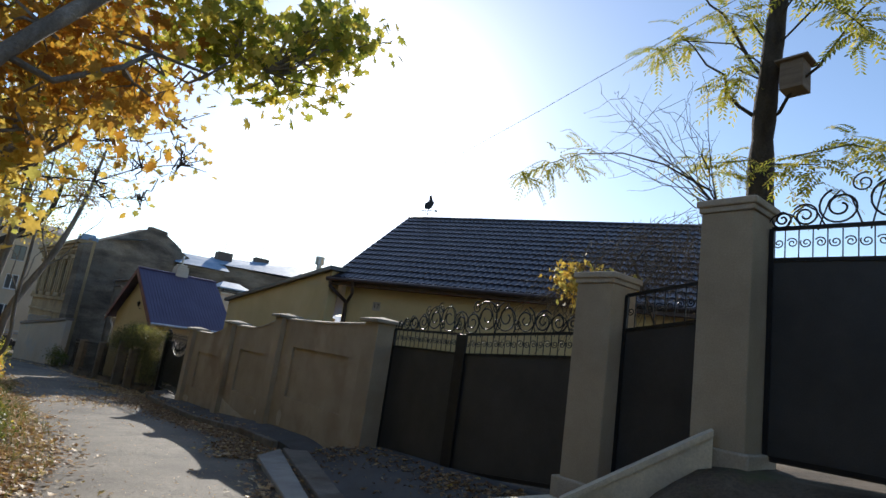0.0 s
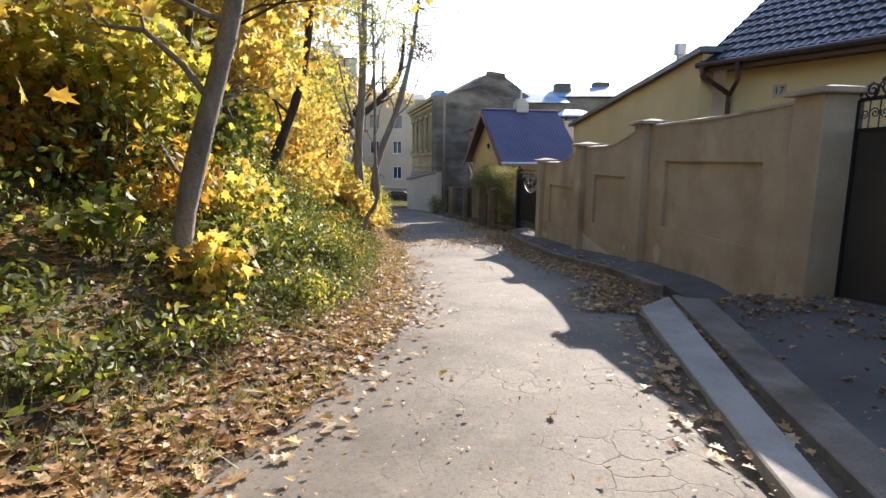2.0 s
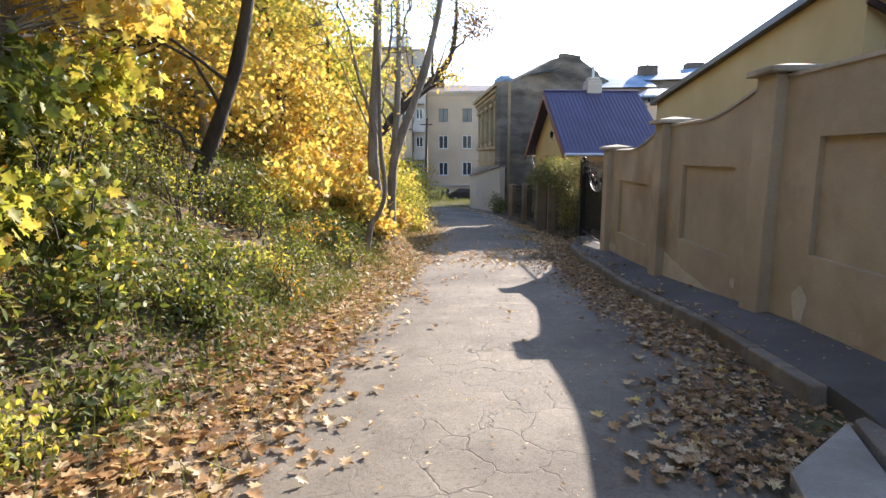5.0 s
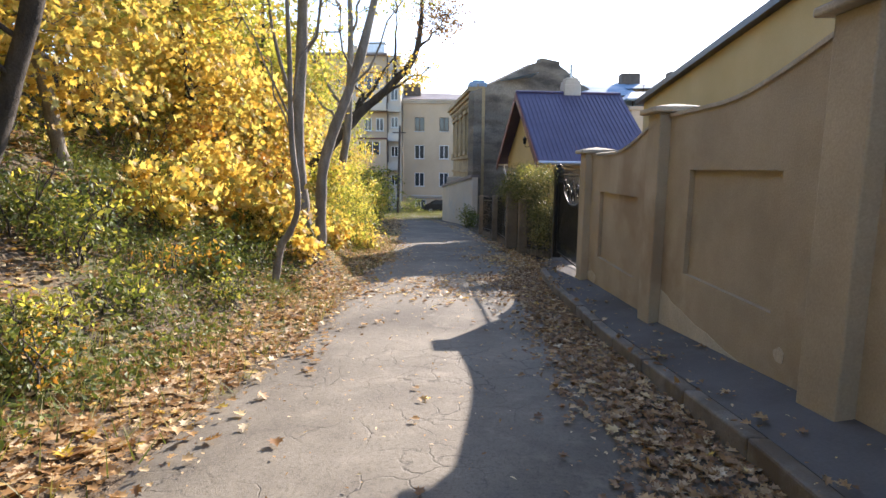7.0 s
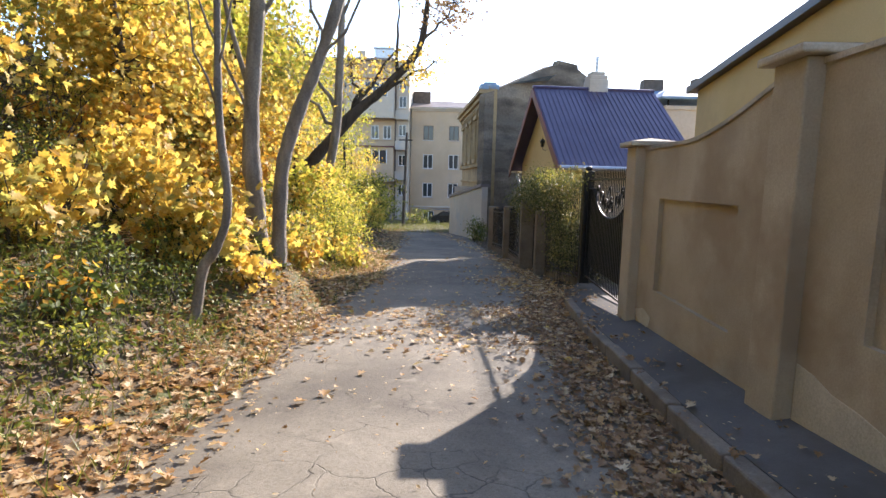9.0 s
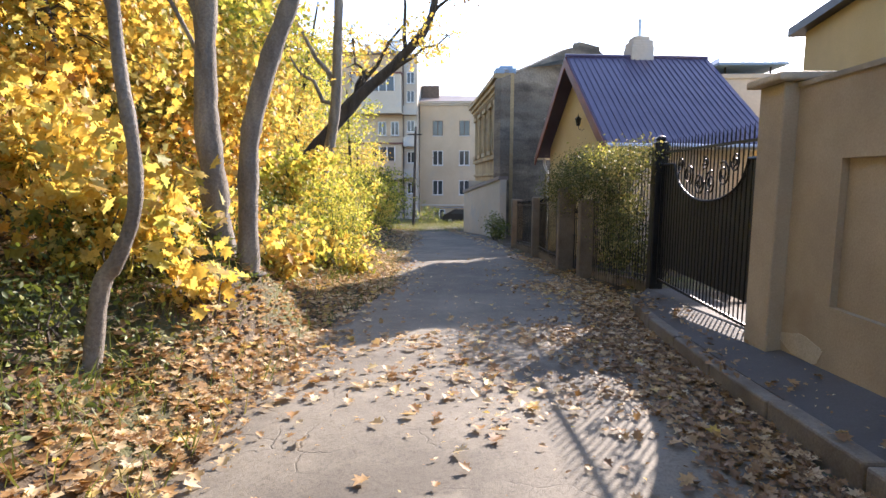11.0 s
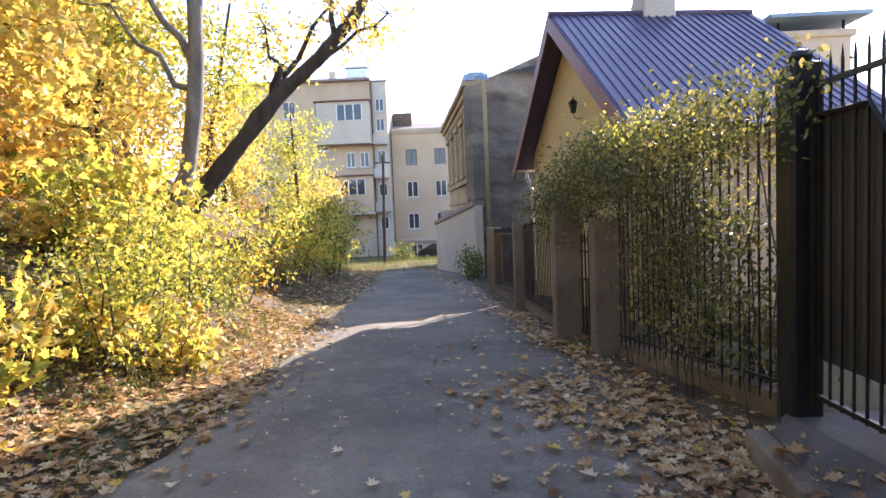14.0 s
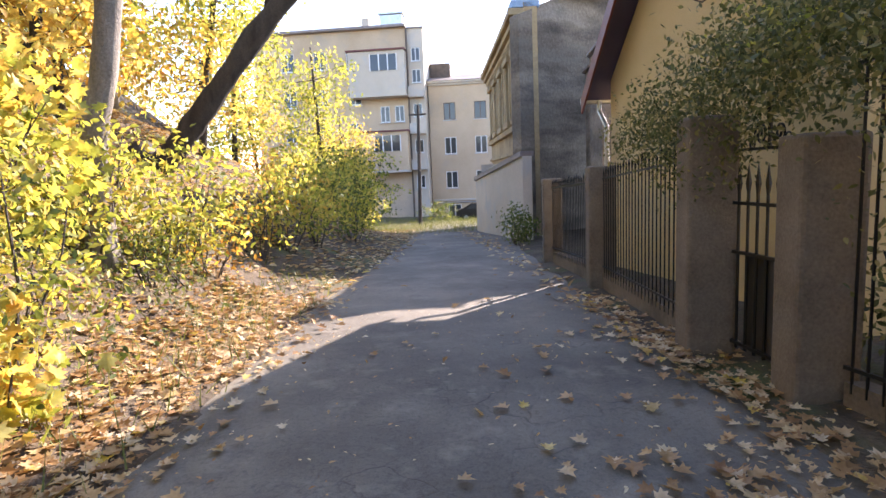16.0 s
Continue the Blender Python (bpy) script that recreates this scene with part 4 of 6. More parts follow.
part("rear_roof", Shape().box(8.15, 13, 38.1, 39.7, 0.4, 0.5, 0.02), OLD_TIN, yard)
# Hidden extra block that keeps a second strip of sun off the lane.
part("rear_shade_block", Shape().box(7.2, 8.8, 39.72, 45.6, -3.6, 2.6, 0.02), GREY_RENDER, yard)
part("rear_shade_block_top", Shape().box(7.1, 8.9, 39.72, 45.7, 2.605, 2.7, 0.02), OLD_TIN, yard)

# ---- the tall grey fire wall and the stucco front behind it ----
th = thing("tenement_with_fire_wall", (5.0, 45.5, -3.4), "old tenement with a blank grey fire wall and stucco front", "house")
fm = frame_of(4.95, 44.95, 0, 5.91, 5.44)
fw = Shape().prism([(-0.3, -3.9), (13.4, -3.9), (13.4, 5.6), (10.4, 6.3), (10.3, 6.5), (8.05, 7.2), (8.0, 7.46), (6.1, 7.46), (6.0, 7.2), (5.1, 6.95), (-0.3, 4.66)], 0.45, fm @ Matrix(((1, 0, 0, 0), (0, 0, 1, 0), (0, 1, 0, 0), (0, 0, 0, 1))))
fwp = part("fire_wall", fw, GREY_RENDER, th)
d2 = Vector((-1.32, 13.4, 0)).normalized()
om = frame_of(4.95, 45.1, 0, d2.x, d2.y)
FRONT = 14.0
front = part("stucco_front", Shape().box(0.1, FRONT, -0.5, 0.0, -4.5, 5.2, 0.0, om), ORNATE, th, "ochre stucco street front")
part("cornice", Shape().box(0.1, FRONT + 0.1, 0.0, 0.22, 4.35, 4.55, 0.03, om).box(0.1, FRONT + 0.1, 0.0, 0.38, 4.55, 4.78, 0.03, om).box(0.1, FRONT + 0.1, 0.0, 0.55, 4.78, 5.02, 0.03, om), ORNATE, front)
for i in range(24):
    part("dentil", Shape().box(0.3 + i * 0.57, 0.48 + i * 0.57, 0.0, 0.2, 4.15, 4.349, 0.01, om), ORNATE, front)
part("string_course", Shape().box(0.1, FRONT, 0.0, 0.2, 0.75, 1.0, 0.03, om).box(0.1, FRONT, 0.0, 0.12, -0.2, -0.05, 0.02, om), ORNATE, front)
for i in range(5):
    x = 1.1 + i * 2.65
    w = part("window", Shape().box(x, x + 1.0, 0.003, 0.03, 1.5, 3.6, 0.0, om), GLASS, front)
    part("surround", Shape().box(x - 0.22, x, 0.0, 0.16, 1.25, 3.75, 0.02, om).box(x + 1.0, x + 1.22, 0.0, 0.16, 1.25, 3.75, 0.02, om).box(x - 0.32, x + 1.32, 0.0, 0.28, 3.75, 4.0, 0.03, om), ORNATE, w)
    part("balcony_base", Shape().box(x - 0.3, x + 1.3, 0.0, 0.3, 1.0, 1.25, 0.03, om), ORNATE, w)
    part("pilaster", Shape().box(x - 0.75, x - 0.45, 0.0, 0.12, 1.0, 4.14, 0.02, om), ORNATE, front)
part("roof", Shape().add([(om @ Vector(p))[:] for p in ((0.9, 0.5, 5.05), (FRONT + 0.1, 0.5, 5.05), (FRONT + 0.1, -4, 6.1), (0.9, -4, 6.1), (FRONT + 0.1, -4, 4.4), (FRONT + 0.1, -0.5, 4.4))], [(0, 1, 2, 3), (1, 5, 4, 2)]), BLUE_TIN, th, "blue tin roof")
part("roof_corner", Shape().box(0.1, 1.2, -0.6, 0.45, 5.03, 5.3, 0.02, om).box(0.5, 1.1, -0.5, 0.2, 5.3, 5.48, 0.02, om), BLUE_TIN, th, "bright blue tin corner flashing")
for x0, x1, y0, z0, z1, tilt in ((12.4, 16.4, 51.5, 3.5, 6.5, 0.1), (16.6, 24.6, 53.0, 4.2, 6.9, 0.8)):
    hb = thing("house_behind", (x0, y0, -3), "house behind the roofs with a blue tin roof", "house")
    part("wall", Shape().box(x0, x1, y0, y0 + 8, -4.5, z0 + 1.8), GREY_RENDER, hb)
    part("roof", Shape().add([(x0 - 0.3, y0 - 0.4, z0 + 1.8), (x1 + 0.3, y0 - 0.4, z0 + 1.8 + tilt * 0.3), (x1 + 0.3, y0 + 3, z1 + tilt), (x0 - 0.3, y0 + 3, z1), (x0 - 0.3, y0 + 8.3, z0 + 1.6), (x1 + 0.3, y0 + 8.3, z0 + 1.6)], [(0, 1, 2, 3), (3, 2, 5, 4), (0, 3, 4), (1, 5, 2), (0, 4, 5, 1)]), BLUE_TIN, hb, "blue tin roof")
    part("chimney", Shape().box(x0 + 4.0, x0 + 5.4, y0 + 3, y0 + 4, z1 - 1, z1 + 0.9, 0.04), OLD_BRICK, hb)
    part("aerial", Shape().tube([(x0 + 4.7, y0 + 3.5, z1 + 0.8), (x0 + 4.7, y0 + 3.5, z1 + 2.2)], 0.03, 4), IRON, hb)

# shed wall standing out beside the lane
sd = thing("shed", (3.2, 46, -3.4), "low pale rendered shed with a sloping grey coping", "shed")
sv = [(3.1, 50.5), (4.95, 42.8)]
for nm, mat, za0, za1, zb0, zb1, grow in (("wall", PALE, -4.6, -1.25, -4.4, -0.42, 0.0), ("coping", OLD_TIN, -1.25, -1.08, -0.42, -0.25, 0.08)):
    n = Vector((sv[1][1] - sv[0][1], sv[0][0] - sv[1][0])).normalized() * -1
    a, b = Vector(sv[0]), Vector(sv[1])
    vs = []
    for off in (-0.02 - grow, 0.3 + grow):
        vs += [(a.x - n.x * off, a.y - n.y * off, za0), (b.x - n.x * off, b.y - n.y * off, zb0), (b.x - n.x * off, b.y - n.y * off, zb1), (a.x - n.x * off, a.y - n.y * off, za1)]
    part(nm, Shape().add(vs, [(0, 1, 2, 3), (7, 6, 5, 4), (0, 4, 5, 1), (1, 5, 6, 2), (2, 6, 7, 3), (3, 7, 4, 0)]), mat, sd)
part("end_wall", Shape().box(3.1, 5.2, 50.3, 50.6, -4.6, -0.5), PALE, sd)


# ---- far houses ----
def window(parent, x, y, z, w, h, mat=WHITE_PAINT, sill=True, depth=0.12):
    """A two-light window in a wall that faces -y at y."""
    fr = Shape()
    b = 0.07
    for a in ((x, x + w, z, z + b), (x, x + w, z + h - b, z + h), (x, x + b, z + b, z + h - b), (x + w - b, x + w, z + b, z + h - b), (x + w / 2 - 0.045, x + w / 2 + 0.045, z + b, z + h - b)):
        fr.box(a[0], a[1], y + 0.06, y + 0.12, a[2], a[3])
    f = part("window", fr, mat, parent)
    for x0, x1 in ((x + b, x + w / 2 - 0.045), (x + w / 2 + 0.045, x + w - b)):
        part("pane", Shape().box(x0, x1, y + 0.085, y + 0.095, z + b, z + h - b), GLASS, f)
    if sill:
        part("sill", Shape().box(x - 0.08, x + w + 0.08, y - 0.1, y + 0.06, z - 0.08, z - 0.02, 0.01), TIN, f)


def wall_with_holes(x0, x1, z0, z1, y, holes, thick=0.35):
    """A wall that faces -y, with openings (x, z, w, h) through it."""
    xs = sorted({x0, x1, *[h[0] for h in holes], *[h[0] + h[2] for h in holes]})
    zs = sorted({z0, z1, *[h[1] for h in holes], *[h[1] + h[3] for h in holes]})
    nx, nz = len(xs), len(zs)
    vs = [(x, yy, z) for yy in (y, y + thick) for z in zs for x in xs]
    open_at = lambda i, k: not (0 <= i < nx - 1 and 0 <= k < nz - 1) or any(h[0] < (xs[i] + xs[i + 1]) / 2 < h[0] + h[2] and h[1] < (zs[k] + zs[k + 1]) / 2 < h[1] + h[3] for h in holes)
    at = lambda i, k, back: back * nx * nz + k * nx + i
    fs = []
    for i in range(nx - 1):
        for k in range(nz - 1):
            if open_at(i, k):
                continue
            c = [(i, k), (i + 1, k), (i + 1, k + 1), (i, k + 1)]
            fs += [tuple(at(*p, 0) for p in c), tuple(at(*p, 1) for p in c[::-1])]
            for (p, q), (di, dk) in zip(((c[0], c[1]), (c[1], c[2]), (c[2], c[3]), (c[3], c[0])), ((0, -1), (1, 0), (0, 1), (-1, 0))):
                if open_at(i + di, k + dk):
                    fs.append((at(*p, 0), at(*p, 1), at(*q, 1), at(*q, 0)))
    used = sorted({i for f in fs for i in f})
    slot = {i: n for n, i in enumerate(used)}
    return Shape().add([vs[i] for i in used], [tuple(slot[i] for i in f) for f in fs])


fb = thing("beige_apartment_house", (0.5, 80, -5), "four-storey beige plastered apartment house with white windows", "house")
holes = [(x, z, 1.17, 1.66) for x in (-1.12, 1.9) for z in (4.54, 1.2, -2.16)] + [(-1.0, -5.3, 1.3, 1.5), (1.9, -5.3, 1.2, 1.5)]
part("wall", wall_with_holes(-2.55, 6.0, -7.5, 8.05, 80.0, holes), BEIGE, fb)
part("base_band", Shape().box(-2.57, 6.02, 79.93, 79.995, -7.5, -5.45), TERRACOTTA, fb, "reddish plaster base")
part("cornice", Shape().box(-2.75, 6.2, 79.6, 80.4, 8.05, 8.28, 0.04).box(-2.65, 6.1, 79.8, 80.3, 7.85, 8.05, 0.03), PALE, fb)
part("string_course", Shape().box(-2.55, 6.0, 79.88, 80.0, -3.45, -3.25, 0.02), PALE, fb)
part("gas_pipe", Shape().tube([(-2.2, 79.85, -3.6), (6.0, 79.85, -3.6)], 0.05, 6), TIN, fb)
part("backing", Shape().box(-2.55, 6.0, 81.5, 81.6, -7.5, 8.05), OLD_BRICK, fb)
for i, (x, z, w, h) in enumerate(holes):
    window(fb, x, 80.0, z, w, h, BROWN_PAINT if z > 4 else WHITE_PAINT)
part("roof", Shape().add([(-2.85, 79.5, 8.28), (6.3, 79.5, 8.28), (6.3, 86, 9.7), (-2.85, 86, 9.9), (-2.85, 86, 6), (6.3, 86, 6)], [(0, 1, 2, 3), (3, 2, 5, 4), (0, 3, 4), (1, 5, 2)]), OLD_TIN, fb, "rusty tin roof")
cp = part("chimney", Shape().box(-2.6, -0.55, 83, 84.2, 8.7, 10.55, 0.05), OLD_BRICK, fb, "wide sooty brick chimney")
for x in (-2.3, -1.6, -1.0):
    part("aerial", Shape().tube([(x, 83.6, 10.5), (x, 83.6, 11.5)], 0.03, 4), IRON, cp)

lb = thing("tall_apartment_house", (-12, 78, -5), "taller pale apartment house with stacked enclosed balconies", "house")
holes = [(-16.5 + 3.2 * i, z, 1.3, 1.7) for i in range(3) for z in (9.6, 6.2, 2.8, -0.6, -4.0)]
part("wall", wall_with_holes(-19.2, -4.26, -7.5, 13.05, 78.0, holes), BEIGE, lb)
for x, z, w, h in holes:
    window(lb, x, 78.0, z, w, h)
part("backing", Shape().box(-19.2, -2.7, 80.0, 80.1, -7.5, 13.0), OLD_BRICK, lb)
part("cornice", Shape().box(-19.5, -4.2, 77.5, 78.4, 13.05, 13.32, 0.04), OLD_TIN, lb)
TOWER = [(-3.85, z, 0.85, 1.25) for z in (10.0, 8.0, 4.8, 1.4, -2.0)]
part("stair_tower", wall_with_holes(-4.26, -2.68, -7.5, 12.95, 78.2, TOWER, 0.3), PALE, lb)
part("tower_cornice", Shape().box(-4.26, -2.6, 78.1, 78.6, 12.95, 13.1, 0.02), OLD_TIN, lb)
part("tower_side", Shape().box(-2.98, -2.68, 78.5, 84, -7.5, 12.95), PALE, lb)
for x, z, w, h in TOWER:
    window(lb, x, 78.2, z, w, h)
# projecting bay with stacked glazed balconies
for z0, z1 in ((6.85, 10.8), (-0.2, 3.4)):
    bl = part("balcony", Shape().box(-9.6, -4.3, 76.6, 77.99, z0, z1, 0.03), BEIGE if z0 < 5 else PALE, lb)
    part("balcony_slab", Shape().box(-9.75, -4.2, 76.45, 77.98, z0 - 0.22, z0 - 0.01, 0.02), PALE, bl)
    part("balcony_glazing", Shape().box(-7.5, -5.0, 76.55, 76.597, z1 - 1.8, z1 - 0.35), GLASS, bl)
    for x in np.linspace(-7.5, -5.0, 4):
        part("mullion", Shape().box(x - 0.05, x + 0.05, 76.5, 76.55, z1 - 1.85, z1 - 0.3), WHITE_PAINT, bl)
    part("balcony_roof", Shape().box(-9.75, -4.2, 76.4, 77.98, z1 + 0.005, z1 + 0.14, 0.01), OXBLOOD, bl)
for x in (-7.0, -5.6):
    window(lb, x, 78.0 - 0.14, 4.4, 0.9, 1.5)
# small open balconies on the stair tower
for z in (6.7, 3.3, -0.1):
    sb = part("balcony", Shape().box(-4.15, -2.75, 77.3, 78.19, z - 0.14, z, 0.02), PALE, lb)
    part("balcony_front", Shape().box(-4.15, -2.75, 77.3, 77.36, z + 0.005, z + 0.85, 0.01), PALE, sb)
part("roof_vent", Shape().box(-8.6, -7.9, 79, 79.8, 13.2, 14.4, 0.05), PALE, lb)
part("roof_hatch", Shape().box(-6.8, -4.65, 79, 80.5, 13.2, 14.6, 0.05).box(-6.95, -4.5, 78.85, 80.6, 14.6, 14.78, 0.03), TIN, lb)
part("drainpipe", Shape().tube([(-4.2, 77.9, 12.9), (-4.2, 77.9, -6)], 0.09, 6), OLD_BRICK, lb)

pole = thing("utility_pole", (-1.5, 62.2, -4.4), "dark wooden utility pole with a small cross arm", "pole")
part("shaft", Shape().tube([(-1.55, 62.2, -4.8), (-1.32, 62.2, 3.9)], [0.14, 0.1], 8), DARK_BARK, pole)
part("cross_arm", Shape().box(-1.98, -0.78, 62.06, 62.16, 3.2, 3.31, 0.01), DARK_BARK, pole)

car = thing("parked_car", (2.6, 71, -4.7), "dark parked car at the end of the lane", "car")
prof = [(-2.1, 0.25), (2.1, 0.25), (2.15, 0.6), (1.9, 0.85), (1.1, 0.95), (0.55, 1.4), (-0.9, 1.45), (-1.7, 1.0), (-2.1, 0.9)]
cm = Matrix.Translation((2.6, 71, -4.75))
part("body", Shape().prism(prof, 1.7, cm @ Matrix(((1, 0, 0, 0), (0, 0, 1, -0.85), (0, 1, 0, 0), (0, 0, 0, 1)))), CAR_PAINT, car)
part("side_window", Shape().prism([(-1.3, 1.02), (0.75, 1.0), (0.45, 1.33), (-0.85, 1.37)], 0.02, cm @ Matrix(((1, 0, 0, 0), (0, 0, 1, -0.875), (0, 1, 0, 0), (0, 0, 0, 1)))), GLASS, car)
for x in (-1.35, 1.35):
    for y in (-0.86, 0.7):
        wh = part("wheel", Shape().tube([(cm @ Vector((x, y, 0.31)))[:], (cm @ Vector((x, y + 0.18, 0.31)))[:]], 0.31, 14), RUBBER, car)
        part("rim", Shape().tube([(cm @ Vector((x, y - 0.01, 0.31)))[:], (cm @ Vector((x, y + 0.19, 0.31)))[:]], 0.19, 12), TIN, wh)


# ---- trees ----
def spread(centre, radii, clumps, per, tight, gaps=0.0):
    """Points in clumps within an ellipsoid."""
    c = rng.normal(size=(clumps, 3))
    c /= np.linalg.norm(c, axis=1)[:, None]
    c *= (rng.random((clumps, 1)) ** (1 / 2.2))
    c = c * np.array(radii) + np.array(centre)
    p = np.repeat(c, per, axis=0) + rng.normal(size=(clumps * per, 3)) * tight * np.array([1, 1, 0.75])
    return c, p


def crooked(a, b, n, wobble):
    pts = [Vector(a).lerp(Vector(b), i / n) for i in range(n + 1)]
    return [p + Vector(rng.normal(size=3)) * wobble * (0 < i < n) for i, p in enumerate(pts)]


def tree(name, label, spine, radii, crowns, bark=BARK, leaf=MAPLE_YELLOW, outline=MAPLE, size=0.13, twigs=26, group="trees on the bank", limbs=(), crown_label=""):
    """spine: points of the trunk; crowns: (centre, radii, clumps, per clump, tightness) with an optional material."""
    spine = [Vector(p) for p in spine]
    spine[0].z = land(spine[0].x, spine[0].y) - 0.1
    t = thing(name, spine[0], label, "tree", group)
    fine, rad = [], []
    for i in range(len(spine) - 1):
        for k in range(4):
            s = k / 4
            a, b, c, d = spine[max(i - 1, 0)], spine[i], spine[i + 1], spine[min(i + 2, len(spine) - 1)]
            fine.append(0.5 * ((2 * b) + (c - a) * s + (2 * a - 5 * b + 4 * c - d) * s * s + (3 * b - a - 3 * c + d) * s ** 3))
            rad.append((radii[i] + (radii[i + 1] - radii[i]) * s) * (1 + 0.06 * rng.normal()))
    fine.append(spine[-1])
    rad.append(radii[-1])
    rad[0] *= 1.5
    part("trunk", Shape().tube(fine, rad, 10), bark, t, smooth=True)
    ends = list(fine[len(fine) // 3:])
    for a_i, tip, r in limbs:
        a = fine[int(a_i * (len(fine) - 1))]
        pts = crooked(a, tip, 6, 0.07)
        part("limb", Shape().tube(pts, [r * (1 - 0.12 * i) for i in range(7)], 7), bark, t, smooth=True)
        ends += pts[2:]
    for spec in crowns:
        c, p = spread(*spec[:5])
        mat = spec[5] if len(spec) > 5 else leaf
        for q in c[rng.permutation(len(c))[:twigs]]:
            q = Vector(q)
            near = min(ends, key=lambda e: (e - q).length + 0.5 * max(0, e.z - q.z))
            part("branch", Shape().tube(crooked(near, q, 4, 0.06), [0.018, 0.014, 0.011, 0.008, 0.004], 4), bark, t)
        leaves_part("crown", p, size * (0.7 + 0.6 * rng.random(len(p))), outline, mat, t, crown_label, droop=0.5)
    return t


def L(x, y, up=0.0):
    return (x, y, land(x, y) + up)


tree("maple_tree", "maple with a slanting grey trunk and yellow leaves", [(-1.0, 8.75, -1), (-0.9, 8.8, -0.85), (-0.66, 8.8, 0.2), (-0.38, 8.8, 1.15), (-0.2, 8.8, 1.8), (-0.05, 8.8, 2.7), (0.1, 8.8, 4.2), (0.3, 8.8, 6.4)], [0.13, 0.115, 0.098, 0.092, 0.088, 0.08, 0.07, 0.04],
     [((-2.3, 8.4, 2.9), (2.0, 2.2, 1.4), 150, 24, 0.22), ((-2.9, 10.0, 1.1), (1.5, 2.0, 0.9), 70, 22, 0.25), ((-0.3, 9.8, 4.6), (1.6, 1.8, 1.2), 60, 20, 0.25, YELLOW_GREEN), ((0.5, 9.0, 3.3), (0.8, 0.9, 0.8), 26, 20, 0.2), ((-1.9, 9.6, 1.5), (1.2, 1.0, 0.6), 60, 22, 0.22, YELLOW_GREEN), ((-1.0, 7.2, 5.2), (1.8, 2.0, 1.0), 60, 20, 0.25, MAPLE_ORANGE), ((-1.9, 10.6, 1.0), (1.0, 1.2, 0.5), 70, 22, 0.18, YELLOW_GREEN), ((-1.3, 11.6, 1.0), (0.7, 0.7, 0.4), 36, 20, 0.16, GREEN), ((-2.3, 9.7, 0.55), (0.9, 1.0, 0.45), 60, 22, 0.18, MAPLE_ORANGE), ((-1.0, 12.6, 1.9), (0.9, 0.9, 0.5), 40, 20, 0.18)], size=0.14, limbs=[(0.3, (-1.9, 10.5, 0.9), 0.03), (0.42, (-1.2, 11.7, 1.2), 0.026), (0.4, (-2.2, 8.6, 2.4), 0.035), (0.55, (-2.8, 8.2, 3.4), 0.03), (0.6, (0.6, 9.2, 3.6), 0.025)])
tree("maple_tree", "maple with a thin dark leaning trunk and yellow leaves", [(-1.75, 15.6, -0.5), (-1.55, 15.6, -0.3), (-1.26, 15.6, 0.3), (-0.98, 15.6, 0.95), (-0.68, 15.6, 1.75), (-0.43, 15.6, 2.9), (-0.3, 15.6, 4.6), (-0.25, 15.6, 6.2)], [0.13, 0.12, 0.11, 0.1, 0.09, 0.08, 0.06, 0.03],
     [((-2.0, 13.6, 3.4), (1.9, 2.2, 1.1), 130, 24, 0.22), ((-0.3, 15.2, 4.2), (1.2, 1.5, 1.2), 80, 22, 0.22), ((-3.6, 14.6, 1.9), (1.6, 2.2, 1.0), 70, 20, 0.26), ((-1.5, 13.2, 2.3), (1.1, 1.3, 0.7), 50, 20, 0.22), ((-1.4, 13.2, 1.0), (0.6, 0.7, 0.4), 26, 18, 0.16, YELLOW_GREEN)], bark=DARK_BARK, size=0.135, limbs=[(0.3, (-1.4, 13.4, 1.1), 0.03), (0.45, (-1.5, 13.3, 2.3), 0.03), (0.5, (-2.4, 14.0, 3.2), 0.03)])
tree("ash_tree", "young tree with a thin twisted trunk", [(0.5, 19.0, -1.5), (0.62, 19.0, -1.2), (0.75, 19.0, -1.0), (0.9, 19.0, -0.66), (0.93, 19.0, -0.25), (0.87, 19.0, 0.3), (0.85, 19.0, 0.9), (0.86, 19.0, 1.7), (0.84, 19.0, 3.0), (0.8, 19.0, 4.8)], [0.07, 0.06, 0.056, 0.052, 0.048, 0.045, 0.042, 0.038, 0.03, 0.015],
     [((0.6, 19.0, 3.8), (1.1, 1.2, 1.2), 40, 16, 0.25, YELLOW_GREEN)], size=0.085, outline=OVAL, twigs=30, limbs=[(0.62, (0.2, 18.7, 2.6), 0.016), (0.7, (1.5, 19.2, 3.2), 0.016)])
tree("ash_tree", "slender grey trunk leaning over the lane with sparse leaves", [(0.72, 21.4, -1.8), (0.72, 21.4, -1.45), (0.74, 21.4, -0.8), (0.78, 21.4, -0.1), (0.86, 21.4, 0.3), (1.06, 21.4, 0.9), (1.33, 21.4, 1.55), (1.66, 21.4, 2.5), (2.0, 21.5, 4.0), (2.25, 21.7, 6.0)], [0.15, 0.125, 0.115, 0.11, 0.11, 0.105, 0.1, 0.09, 0.07, 0.03],
     [((1.9, 21.8, 5.2), (1.7, 1.9, 1.1), 40, 16, 0.3, YELLOW_GREEN), ((0.9, 21.8, 3.6), (1.2, 1.3, 1.0), 26, 16, 0.25, YELLOW_GREEN)], size=0.09, outline=OVAL, twigs=30, limbs=[(0.66, (2.6, 21.2, 3.6), 0.028), (0.72, (0.9, 21.9, 4.0), 0.03)])
